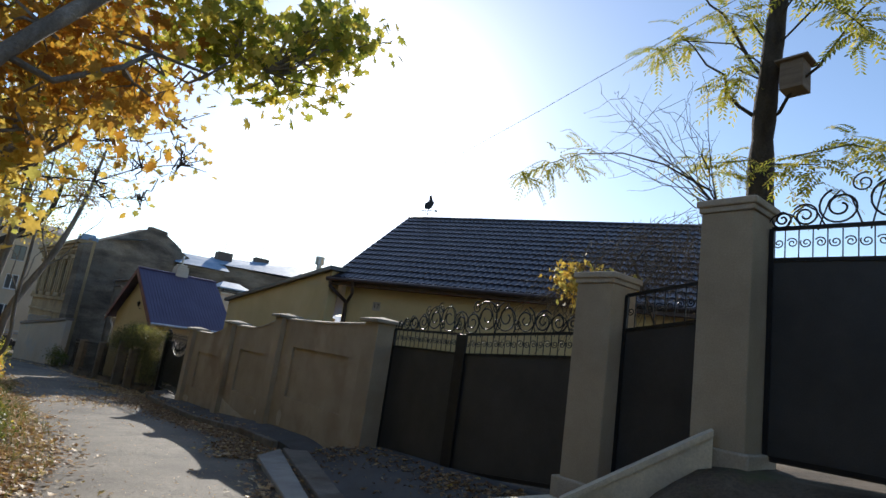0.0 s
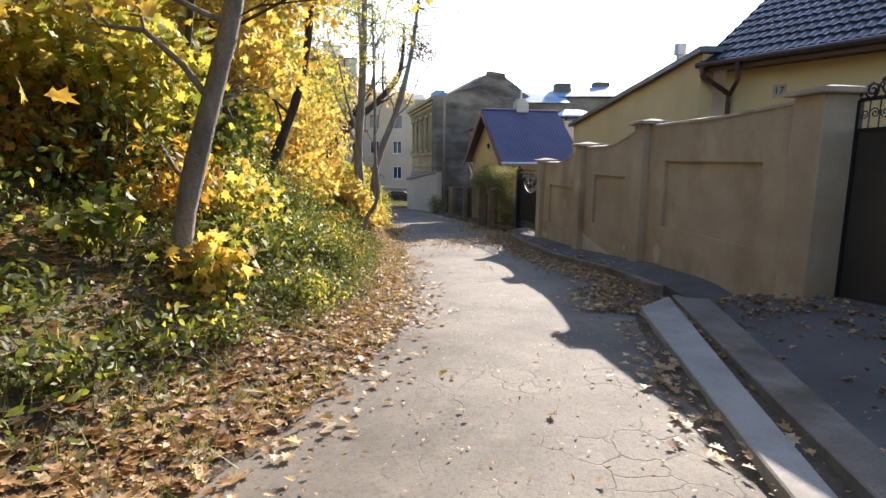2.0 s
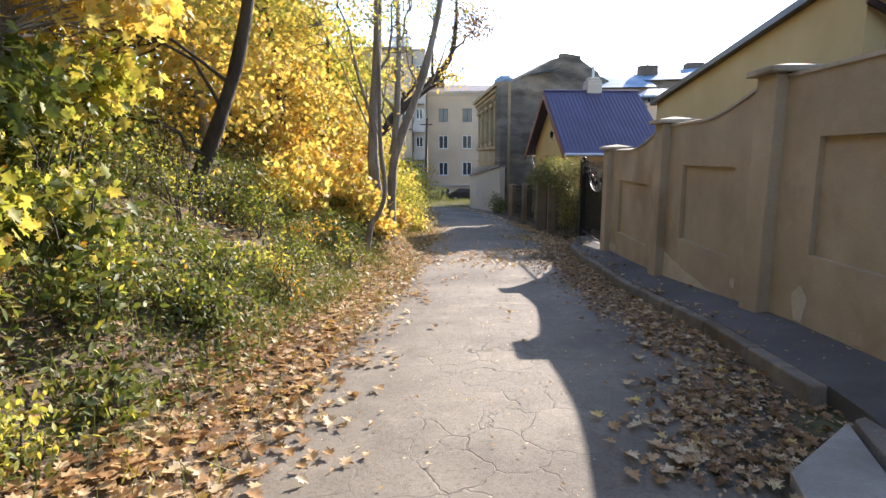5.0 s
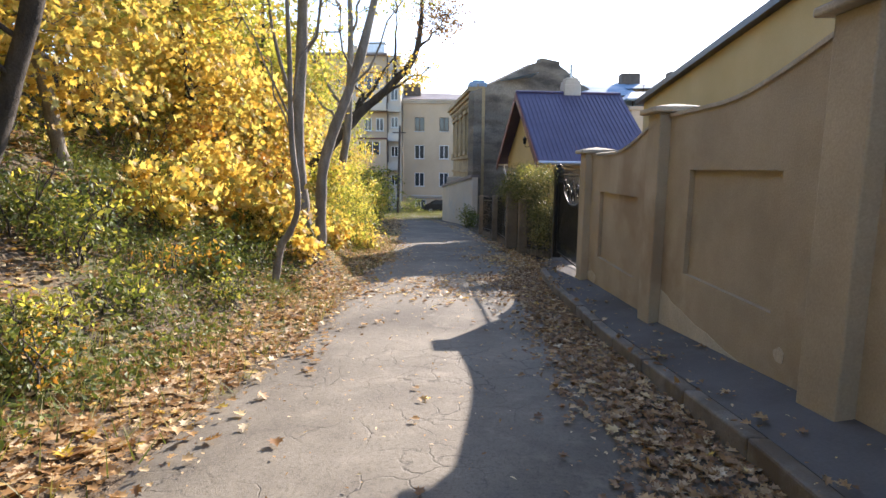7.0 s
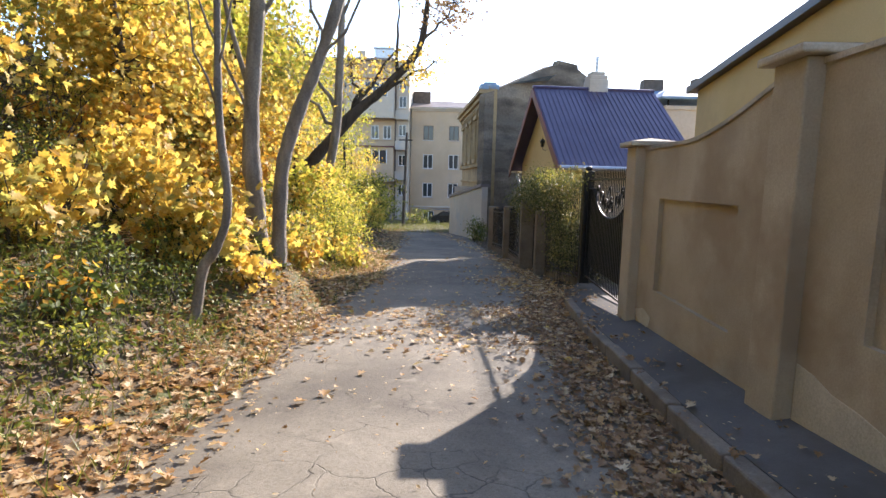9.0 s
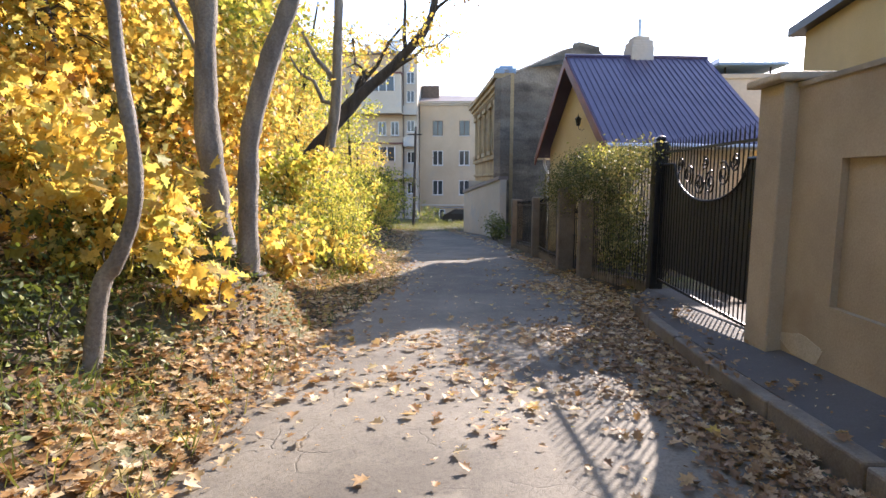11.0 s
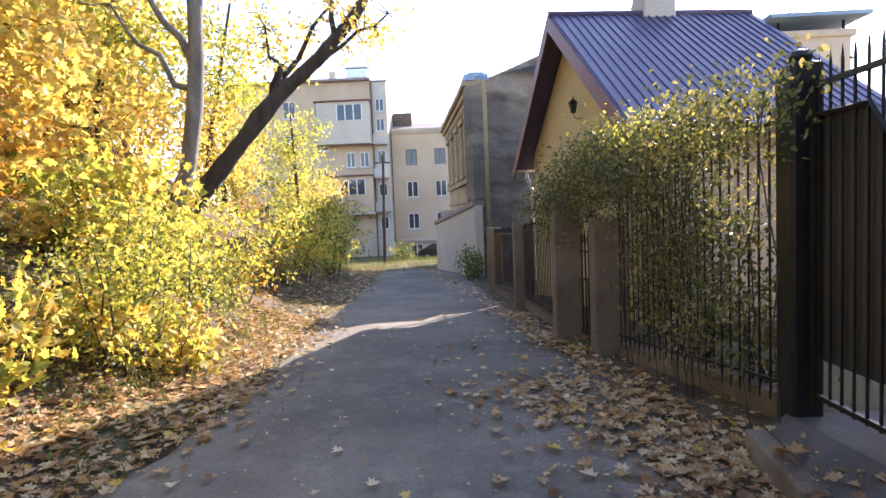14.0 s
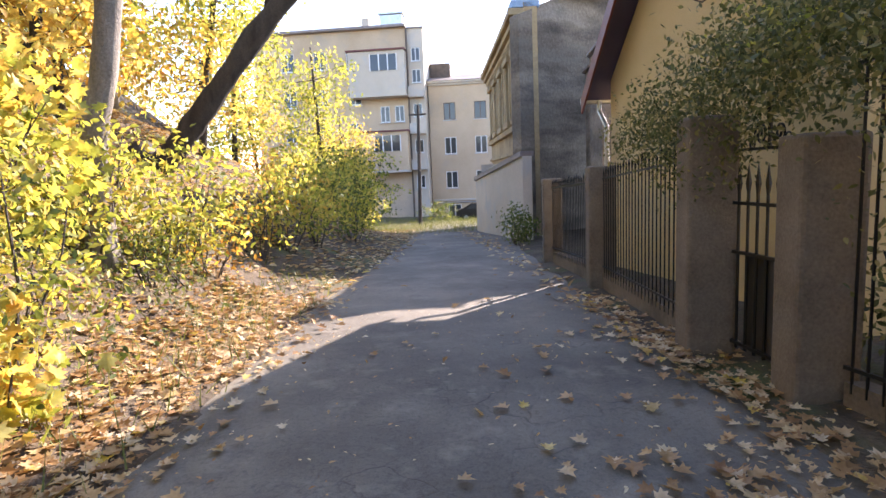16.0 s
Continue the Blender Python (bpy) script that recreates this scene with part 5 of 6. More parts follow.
tree("ash_tree", "tall straight grey trunk with sparse yellow-green leaves", [(0.38, 21.6, -1.6), (0.35, 21.5, -1.0), (0.31, 21.5, -0.3), (0.27, 21.5, 0.15), (0.28, 21.5, 0.65), (0.31, 21.5, 1.3), (0.42, 21.5, 2.6), (0.5, 21.5, 4.6), (0.6, 21.5, 7.2)], [0.18, 0.15, 0.14, 0.135, 0.13, 0.125, 0.11, 0.09, 0.04],
     [((0.0, 21.4, 5.6), (1.8, 2.0, 1.3), 46, 18, 0.3, YELLOW_GREEN), ((-1.1, 21.6, 3.6), (1.5, 1.6, 1.1), 46, 18, 0.28, MAPLE_YELLOW)], size=0.1, twigs=30, limbs=[(0.66, (1.2, 21.2, 5.0), 0.045), (0.62, (-0.7, 21.9, 4.6), 0.05), (0.55, (-0.9, 21.3, 3.4), 0.03)])
tree("leaning_tree", "dark forked trunk leaning far over with sparse yellow leaves", [(-3.9, 35.2, -0.6), (-3.3, 35.0, -0.45), (-2.7, 35.0, 0.15), (-2.06, 35.0, 0.85), (-1.4, 35.0, 1.6), (-0.46, 35.0, 2.6), (0.1, 35.0, 3.05), (0.75, 35.0, 3.65), (1.75, 35.0, 4.8), (2.05, 35.0, 6.2), (2.1, 35.0, 7.6)], [0.3, 0.27, 0.25, 0.235, 0.22, 0.2, 0.18, 0.165, 0.14, 0.1, 0.05],
     [((1.6, 34.8, 4.2), (1.4, 1.6, 0.8), 30, 16, 0.22), ((3.0, 34.6, 6.2), (1.2, 1.2, 0.9), 44, 12, 0.25, OLD_LITTER), ((1.6, 34.8, 7.2), (1.4, 1.2, 0.7), 30, 10, 0.3, YELLOW_GREEN), ((-1.0, 35.4, 4.0), (1.4, 1.4, 1.0), 34, 16, 0.25)], bark=DARK_BARK, size=0.12, twigs=30,
     limbs=[(0.3, (-0.5, 35.1, 3.3), 0.17), (0.32, (0.9, 35.2, 4.85), 0.13), (0.62, (2.4, 34.6, 4.3), 0.08), (0.74, (1.0, 34.9, 6.6), 0.08), (0.84, (3.2, 34.5, 6.4), 0.06), (0.5, (-1.0, 35.2, 4.6), 0.07)], crown_label="sparse yellow maple leaves")
tree("leaning_tree", "grey upright trunk beside the leaning one", [(-0.6, 29.2, -1.2), (-0.5, 29.2, -0.4), (-0.3, 29.2, 0.25), (-0.1, 29.2, 1.4), (-0.02, 29.2, 2.8), (0.05, 29.2, 5.0), (-0.1, 29.2, 8)], [0.17, 0.145, 0.135, 0.125, 0.115, 0.09, 0.04],
     [((-0.6, 29.0, 7.2), (2.0, 2.2, 1.4), 50, 16, 0.3, YELLOW_GREEN), ((-1.9, 28.8, 3.6), (1.3, 1.5, 1.2), 60, 18, 0.26)], size=0.11, twigs=30, limbs=[(0.5, (-1.5, 29.0, 2.9), 0.06), (0.55, (-1.7, 29.2, 4.4), 0.07), (0.8, (0.9, 28.8, 7.0), 0.05)])

tree("maple_tree", "maple with a slanting limb reaching over the lane", [(-1.9, 5.6, -0.4), (-1.2, 5.3, 0.9), (-0.4, 5.1, 2.1), (0.4, 5.3, 3.4), (1.4, 5.5, 4.6)], [0.1, 0.085, 0.075, 0.06, 0.03],
     [((0.1, 6.1, 2.9), (1.1, 0.9, 0.9), 50, 22, 0.2, MAPLE_ORANGE), ((-0.3, 6.3, 1.9), (0.6, 0.6, 0.6), 20, 20, 0.16), ((1.7, 6.0, 3.7), (1.3, 0.6, 0.5), 40, 22, 0.17, YELLOW_GREEN), ((2.7, 5.8, 4.3), (0.7, 0.5, 0.35), 20, 20, 0.15, YELLOW_GREEN), ((-1.0, 5.6, 1.3), (0.9, 0.7, 0.7), 34, 22, 0.2)], size=0.13, limbs=[(0.6, (1.9, 5.9, 3.5), 0.03), (0.5, (0.2, 6.4, 2.0), 0.03)])

tree("ash_tree", "thin nearly bare tree with a few yellow leaves", [(-1.5, 10.6, 0), (-1.3, 10.6, 1.2), (-1.0, 10.5, 3.0), (-0.7, 10.4, 5.2), (-0.6, 10.4, 7.0)], [0.06, 0.05, 0.04, 0.03, 0.012],
     [((0.6, 10.4, 4.6), (1.2, 1.0, 1.4), 60, 3, 0.16), ((1.7, 10.3, 3.4), (1.0, 0.7, 1.1), 70, 2, 0.16)], bark=DARK_BARK, twigs=60, size=0.12, limbs=[(0.35, (2.2, 10.3, 3.3), 0.024), (0.5, (2.5, 10.4, 4.4), 0.022), (0.6, (0.9, 10.2, 6.0), 0.018), (0.4, (1.7, 10.1, 2.5), 0.016), (0.45, (2.0, 10.6, 3.9), 0.018), (0.55, (1.5, 10.2, 5.0), 0.018)])

# the thicket higher up the bank
spots = [(-3.2, 5.2), (-4.6, 8.8), (-3.4, 11.4), (-5.6, 12.6), (-3.9, 16.2), (-6.5, 17.5), (-2.6, 18.6), (-4.6, 20.4), (-7.4, 22.5), (-3.2, 24.6), (-5.4, 26.4), (-2.2, 26.8), (-8.2, 28), (-5.8, 31.5), (-4.0, 38), (-7.5, 36), (-9.5, 33), (-5.5, 43), (-10, 41), (-9, 15), (-8.5, 10), (-6.5, 5), (-3.5, 47), (-7.5, 50), (-12, 47), (-4.6, 53.5), (-3.4, 29.6), (-4.9, 28.6), (-5.2, 34.6), (-3.9, 32.4), (-6.8, 38.8), (-2.4, 23.0), (-7.0, 30.4)]
for i, (x, y) in enumerate(spots):
    z = land(x, y)
    hgt = 4.6 + 2.2 * rng.random()
    lean = rng.normal(size=2) * 0.35
    near = y < 27 and x > -6
    kind = (MAPLE_YELLOW, YELLOW_GREEN, MAPLE_ORANGE if y < 15 else YELLOW_GREEN, MAPLE_YELLOW, YELLOW_GREEN)[i % 5]
    kind2 = (YELLOW_GREEN, MAPLE_YELLOW, YELLOW_GREEN, MAPLE_ORANGE, MAPLE_YELLOW)[i % 5]
    tree("maple_tree", "slim young maple on the bank, in autumn leaf", [(x, y, z), (x + 0.3 * lean[0], y + 0.3 * lean[1], z + hgt * 0.3), (x + 0.8 * lean[0], y + 0.8 * lean[1], z + hgt * 0.65), (x + 1.5 * lean[0], y + 1.5 * lean[1], z + hgt * 1.1)],
         [0.11, 0.085, 0.07, 0.03], [((x + lean[0], y + lean[1], z + hgt * 0.75), (2.0, 2.0, hgt * 0.33), 130 if y < 18 else 100, 24, 0.27, kind), ((x, y, z + hgt * 0.35), (1.9, 1.9, hgt * 0.26), 140 if 14 < y < 29 and x > -7 else 90, 22, 0.27, kind2)],
         bark=DARK_BARK if i % 3 else BARK, size=0.125 if near else 0.16, outline=MAPLE if near else OVAL, twigs=24)

# Unseen wall, added to throw shade on what stands behind the start.
solid("shade_wall_rear", Shape().box(9.0, 9.4, -16.0, -2.0, -2.0, 7.0, 0.02), PALE, "plain plastered wall added out of view behind the start of the walk, for shade", "wall", kind="structure")
# unseen maples both sides of the lane behind the walk's start, blocking sky light
for i, (x, y) in enumerate([(-2.4, -4.0), (-1.2, -8.5), (0.6, -13.5), (7.0, -5.0), (7.2, -10.0), (4.4, -16.0), (-5.0, -6.5)]):
    z = land(x, y)
    tree("maple_tree", "maple in autumn leaf, added out of view beside the lane to block sky light", [(x, y, z), (x + 0.2, y, z + 2.2), (x + 0.1, y + 0.2, z + 4.6), (x + 0.3, y + 0.1, z + 7.4)],
         [0.16, 0.13, 0.1, 0.04], [((x + 0.2, y, z + 5.6), (2.6, 2.4, 2.2), 90, 16, 0.32, YELLOW_GREEN if i % 2 else MAPLE_YELLOW), ((x, y, z + 2.8), (2.2, 2.2, 1.6), 60, 16, 0.3, GREEN if i % 2 else YELLOW_GREEN)], size=0.24, outline=OVAL, twigs=10)


def shrub(x, y, r, h, mats, n, size, outline=OVAL, label="leafy shrub at the foot of the bank"):
    z = land(x, y)
    t = thing("shrub", (x, y, z), label, "shrub", "shrubs on the bank")
    for k in range(7):
        a = rng.random() * 6.28
        st = Shape().tube(crooked((x + 0.1 * math.cos(a), y + 0.1 * math.sin(a), z - 0.08), (x + r * 0.7 * math.cos(a), y + r * 0.7 * math.sin(a), z + h * (0.6 + 0.35 * rng.random())), 4, 0.04), [0.014, 0.012, 0.01, 0.007, 0.004], 4)
        part("stem", st, DARK_BARK, t)
    for mat, share in mats:
        c, p = spread((x, y, z + h * 0.52), (r, r, h * 0.5), int(n * share / 14) + 1, 14, 0.13)
        p[:, 2] = np.maximum(p[:, 2], z + 0.03)
        leaves_part("foliage", p, size * (0.6 + 0.8 * rng.random(len(p))), outline, mat, t, droop=0.3)


Y_, G_, YG_, O_ = MAPLE_YELLOW, GREEN, YELLOW_GREEN, MAPLE_ORANGE
for x, y, r, h, mat, n in ((-0.8, 6.7, 0.3, 0.22, G_, 240), (-0.55, 7.4, 0.28, 0.2, G_, 220), (-1.4, 7.0, 0.4, 0.3, G_, 320), (-1.1, 5.7, 0.35, 0.25, G_, 260), (-0.7, 5.2, 0.3, 0.2, G_, 220), (-1.9, 7.7, 0.45, 0.4, G_, 340), (-0.2, 8.0, 0.25, 0.18, G_, 200), (-1.7, 5.0, 0.4, 0.35, G_, 300),
                           (0.1, 9.4, 0.3, 0.28, G_, 300), (-0.3, 9.9, 0.45, 0.5, G_, 420), (0.35, 10.4, 0.3, 0.25, G_, 260), (-0.1, 11.0, 0.4, 0.4, G_, 380), (0.3, 12.0, 0.35, 0.3, G_, 300), (-0.4, 12.6, 0.5, 0.5, G_, 460)):
    shrub(x, y, r, h, [(mat, 0.85), (YG_, 0.15)], n, 0.075, OVAL, "low green plants among fallen leaves")
for x, y, r, h, mats, n in ((-2.0, 5.9, 0.5, 0.9, [(Y_, 0.8), (YG_, 0.3)], 240), (-1.7, 6.6, 0.35, 0.6, [(YG_, 0.6), (Y_, 0.4)], 130), (-0.75, 10.6, 0.5, 0.9, [(YG_, 0.7), (Y_, 0.4)], 300), (-1.15, 9.8, 0.5, 1.0, [(O_, 0.5), (Y_, 0.5)], 300), (-0.7, 11.7, 0.5, 0.8, [(G_, 0.6), (YG_, 0.4)], 280), (-1.6, 12.6, 0.6, 1.0, [(YG_, 0.6), (G_, 0.4)], 340)):
    shrub(x, y, r, h, mats, n, 0.115, MAPLE, "maple sapling with yellowing leaves on the bank")
for x, y, r, h, mats, n, size, out in (
        (-2.3, 6.6, 0.7, 0.8, [(Y_, 0.5), (G_, 0.5)], 420, 0.1, MAPLE), (-1.25, 8.25, 0.3, 0.55, [(YG_, 0.5), (G_, 0.4)], 120, 0.13, MAPLE), (-0.35, 8.7, 0.36, 0.62, [(Y_, 0.7), (YG_, 0.4)], 210, 0.125, MAPLE),
        (-0.6, 9.6, 0.6, 0.5, [(G_, 0.8), (YG_, 0.3)], 900, 0.075, OVAL), (-1.7, 9.2, 0.9, 1.1, [(G_, 0.7), (YG_, 0.4)], 1100, 0.085, OVAL), (-0.3, 11.4, 0.6, 0.42, [(G_, 0.9), (O_, 0.1)], 800, 0.07, OVAL),
        (-1.9, 11.6, 0.9, 1.0, [(G_, 0.8), (YG_, 0.3)], 1100, 0.1, MAPLE), (-0.1, 13.2, 0.45, 0.35, [(G_, 0.9), (YG_, 0.2)], 380, 0.065, OVAL), (-1.9, 13.6, 0.9, 0.9, [(G_, 0.7), (YG_, 0.4)], 900, 0.08, OVAL),
        (-2.6, 14.8, 1.1, 1.3, [(YG_, 0.8), (O_, 0.2)], 1000, 0.1, MAPLE), (0.0, 15.4, 0.45, 0.35, [(G_, 0.8), (YG_, 0.3)], 340, 0.065, OVAL), (-0.9, 16.2, 0.8, 0.9, [(G_, 0.7), (YG_, 0.4)], 900, 0.075, OVAL),
        (0.0, 17.6, 0.5, 0.4, [(G_, 0.6), (O_, 0.4)], 380, 0.08, OVAL), (-0.9, 18.4, 0.8, 1.0, [(Y_, 0.9)], 700, 0.13, MAPLE), (0.0, 20.3, 0.8, 1.1, [(Y_, 1.0)], 800, 0.14, MAPLE),
        (0.75, 20.3, 0.35, 0.45, [(Y_, 0.9)], 130, 0.12, MAPLE), (-1.2, 20.6, 0.9, 1.4, [(Y_, 1.0)], 900, 0.14, MAPLE), (0.6, 22.6, 0.4, 0.6, [(Y_, 0.9), (O_, 0.2)], 260, 0.12, MAPLE), (-0.5, 23.4, 0.9, 0.8, [(O_, 0.5), (Y_, 0.5)], 520, 0.11, MAPLE), (-1.5, 24.6, 1.1, 1.2, [(O_, 0.6), (Y_, 0.5)], 900, 0.12, MAPLE), (-1.9, 26.4, 1.2, 1.3, [(O_, 0.5), (Y_, 0.6)], 900, 0.12, MAPLE), (-2.6, 22.2, 1.2, 1.2, [(O_, 0.6), (Y_, 0.5)], 800, 0.12, MAPLE), (-2.8, 28.4, 1.3, 1.3, [(O_, 0.4), (Y_, 0.7)], 800, 0.12, MAPLE),
        (0.3, 24.2, 0.8, 1.0, [(Y_, 0.4), (YG_, 0.5)], 800, 0.085, MAPLE), (0.55, 25.6, 0.75, 1.3, [(YG_, 0.9), (G_, 0.2)], 2200, 0.062, OVAL), (0.6, 26.7, 0.72, 1.45, [(YG_, 0.8), (G_, 0.15)], 1900, 0.06, OVAL), (0.05, 26.4, 0.8, 1.6, [(YG_, 0.8), (Y_, 0.15)], 1400, 0.066, OVAL), (0.95, 26.2, 0.4, 0.6, [(Y_, 0.8), (YG_, 0.3)], 260, 0.1, MAPLE),
        (-0.6, 29.0, 0.75, 1.5, [(YG_, 0.9), (Y_, 0.2)], 1100, 0.085, OVAL), (-0.1, 30.6, 0.6, 0.9, [(O_, 0.4), (YG_, 0.3)], 380, 0.08, OVAL), (-0.2, 32.4, 0.7, 1.1, [(O_, 0.3), (YG_, 0.4)], 420, 0.08, OVAL), (-0.6, 27.6, 1.1, 1.8, [(Y_, 0.3), (YG_, 0.8)], 1300, 0.12, MAPLE), (-0.4, 30.5, 1.0, 1.6, [(YG_, 1.0)], 1200, 0.1, OVAL),
        (-0.3, 34.0, 1.1, 2.0, [(YG_, 0.7), (Y_, 0.4)], 1600, 0.1, OVAL), (-0.4, 36.0, 1.3, 2.4, [(YG_, 0.7), (G_, 0.4)], 1600, 0.1, OVAL), (-0.4, 39.5, 1.4, 2.8, [(YG_, 0.6), (G_, 0.6)], 1600, 0.11, OVAL),
        (-1.2, 43.0, 1.6, 3.2, [(YG_, 0.7), (G_, 0.4)], 1600, 0.12, OVAL), (-2.6, 47.0, 1.8, 3.0, [(YG_, 0.9), (G_, 0.3)], 1500, 0.13, OVAL), (-3.4, 52.5, 1.8, 2.6, [(YG_, 0.8), (G_, 0.4)], 1400, 0.13, OVAL), (-0.6, 66, 1.5, 1.6, [(G_, 0.9), (YG_, 0.2)], 900, 0.14, OVAL)):
    shrub(x, y, r, h, mats, n, size, out)
for k in range(110):
    y = 4.2 + 27 * rng.random()
    d = (0.55 if y < 20 else 1.1) + 4.0 * rng.random() ** 1.4
    x = float(np.interp(y, LEFT_Y, LEFT_X)) - d
    low = 9 < y < 19.5
    if 13 < y < 19.5 and d < 2.4 and k % 5 < 3 or y < 8.4 and d < 2.6 or y > 22.5 and d < 2.0 and k % 3:
        continue
    big = (0.26 if low and d < 2.2 else 0.5) + 0.14 * d
    which = [[(G_, 0.8), (YG_, 0.2)], [(G_, 0.7), (YG_, 0.4)], [(YG_, 0.9)], [(G_, 0.5), (O_, 0.3)], [(G_, 0.9)], [(G_, 0.9)]][k % 6] if low else [[(G_, 0.8), (YG_, 0.2)], [(G_, 0.5), (Y_, 0.5)], [(YG_, 0.9)], [(Y_, 0.9)], [(G_, 0.9)], [(O_, 0.5), (G_, 0.5)]][k % 6]
    maple = k % 6 in (3, 5) and not low
    shrub(x, y, big * (0.5 + 0.3 * rng.random()), big * (0.55 + 0.7 * rng.random()), which, 210 if maple else 520, 0.11 if maple else 0.05, MAPLE if maple else OVAL, "low leafy undergrowth on the bank")
for x, y, r, h, n in ((4.35, 40.5, 0.55, 1.2, 700), (4.6, 41.8, 0.5, 1.0, 500)):
    shrub(x, y, r, h, [(G_, 1.0)], n, 0.09, OVAL, "dark green shrub beside the shed wall")

for x, y, r, h, n in ((6.4, 24.9, 0.45, 1.1, 700), (6.25, 26.0, 0.45, 1.3, 800), (6.3, 27.0, 0.4, 0.9, 500)):
    shrub(x, y, r, h, [(HEDGE, 1.0)], n, 0.07, OVAL, "dark green shrub behind the iron fence")

# creeper hanging over the garden fence
cr = thing("creeper", (5.7, 27, -2.4), "green and yellowing creeper hanging thickly over the fence", "creeper")
for (c, r, n, mat) in (((5.75, 24.6, -0.15), (0.35, 1.1, 0.35), 70, HEDGE), ((5.65, 26.2, -0.35), (0.4, 1.3, 0.5), 110, HEDGE), ((5.55, 27.6, -0.35), (0.45, 1.2, 0.55), 120, HEDGE), ((5.4, 29.4, -0.6), (0.4, 1.3, 0.45), 90, HEDGE),
                       ((5.7, 26.4, -0.05), (0.45, 2.4, 0.22), 30, YG_), ((5.7, 26.2, -0.1), (0.4, 2.2, 0.22), 60, HEDGE), ((5.85, 25.4, -1.1), (0.2, 1.4, 0.7), 60, HEDGE), ((5.8, 28.2, -0.1), (0.5, 1.2, 0.3), 50, HEDGE), ((5.9, 25.3, -0.7), (0.22, 1.4, 0.6), 40, HEDGE), ((5.9, 25.3, -1.5), (0.2, 1.4, 0.6), 44, HEDGE), ((5.95, 25.5, -1.0), (0.2, 1.3, 0.5), 50, HEDGE), ((5.45, 28.4, -0.9), (0.25, 0.5, 0.4), 34, HEDGE)):
    cc, p = spread(c, r, n, 34, 0.13)
    leaves_part("foliage", p, 0.046 * (0.6 + 0.8 * rng.random(len(p))), OVAL, mat, cr, droop=0.7)
for k in range(16):
    vs = Shape()
    y = 23.8 + 2.8 * rng.random()
    x = 5.95 - 0.09 * (y - 23.8)
    vs.tube(crooked((x, y, land(x, y)), (x - 0.1, y + 0.2 * rng.normal(), -0.3 + 0.3 * rng.random()), 6, 0.025), 0.0045, 4)
    part("stem", vs, DARK_BARK, cr)

# acacia behind the tall gate with a nest box, and the dry creeper beside it
def fronds(node, n, length, lean=(0, 0, 0)):
    """Feathery leaves round a point of a branch: a thin drooping rib with leaflets in pairs."""
    sh = Shape()
    for k in range(n):
        way = (Vector(rng.normal(size=3)) * Vector((1, 1, 0.35)) + Vector(lean)).normalized()
        long = length * (0.65 + 0.6 * rng.random())
        base = Vector(node) + Vector(rng.normal(size=3)) * 0.1
        across = (way.cross(Vector((0, 0, 1))) + Vector(rng.normal(size=3)) * 0.15).normalized()
        for q in range(10):
            f = 0.12 + 0.88 * q / 9
            p = base + way * long * f + Vector((0, 0, -0.4 * long * f * f))
            d = (way * 0.4 + Vector((0, 0, -0.35 * f))).normalized()
            ll = 0.082 * (1 - 0.45 * abs(f - 0.5)) * (0.85 + 0.3 * rng.random())
            for s in (-1, 1):
                tip = p + (across * s + d * 0.55 + Vector((0, 0, -0.25))) * ll
                mid = (p + tip) / 2
                sh.add([p, mid + d * 0.019, tip, mid - d * 0.019], [(0, 1, 2, 3)])
    return sh


acacia = tree("acacia_tree", "acacia with feathery yellow leaves behind the gate", [(8.6, 3.5, 0), (8.5, 3.4, 2.2), (8.35, 3.36, 3.7), (8.0, 3.2, 4.6), (7.6, 2.95, 5.6), (7.3, 2.7, 7.0)], [0.26, 0.22, 0.19, 0.15, 0.13, 0.1],
              [], bark=DARK_BARK, group="", limbs=[(0.62, (7.6, 4.4, 6.3), 0.03), (0.6, (7.2, 1.6, 5.6), 0.03), (0.7, (7.6, 4.4, 7.6), 0.03)])
for sprays in ([(7.4, 3.6, 3.45), (7.35, 4.3, 3.95), (7.3, 5.0, 4.25), (7.3, 5.8, 4.4), (7.3, 6.5, 4.35), (7.3, 7.0, 4.25)], [(8.1, 3.3, 4.1), (7.8, 3.5, 4.0), (7.6, 3.7, 3.95)], [(8.1, 3.2, 4.0), (7.6, 2.7, 3.75), (7.4, 2.3, 3.6)], [(7.8, 3.0, 5.2), (7.6, 3.5, 5.75), (7.6, 4.3, 6.1), (7.6, 4.6, 6.05)],
               [(7.7, 3.0, 5.5), (7.6, 3.3, 6.1), (7.6, 3.6, 6.3)], [(7.8, 3.1, 5.1), (7.6, 3.4, 5.3), (7.6, 3.6, 5.15)], [(7.6, 2.9, 5.5), (7.3, 2.3, 5.75), (7.2, 2.0, 5.4), (7.2, 1.8, 5.1)], [(7.5, 2.9, 5.8), (7.2, 2.4, 6.1), (7.2, 2.0, 6.0)], [(8.0, 3.0, 4.0), (7.4, 2.0, 3.8), (7.2, 1.6, 3.55)]):
    part("branch", Shape().tube(sprays, [0.016 * (1 - 0.75 * k / (len(sprays) - 1)) for k in range(len(sprays))], 5), DARK_BARK, acacia)
    for p in sprays[len(sprays) // 2:]:
        part("foliage", fronds(p, 16, 0.46), YG_, acacia, "feathery yellow-green leaflets")
twig_fan = Shape()
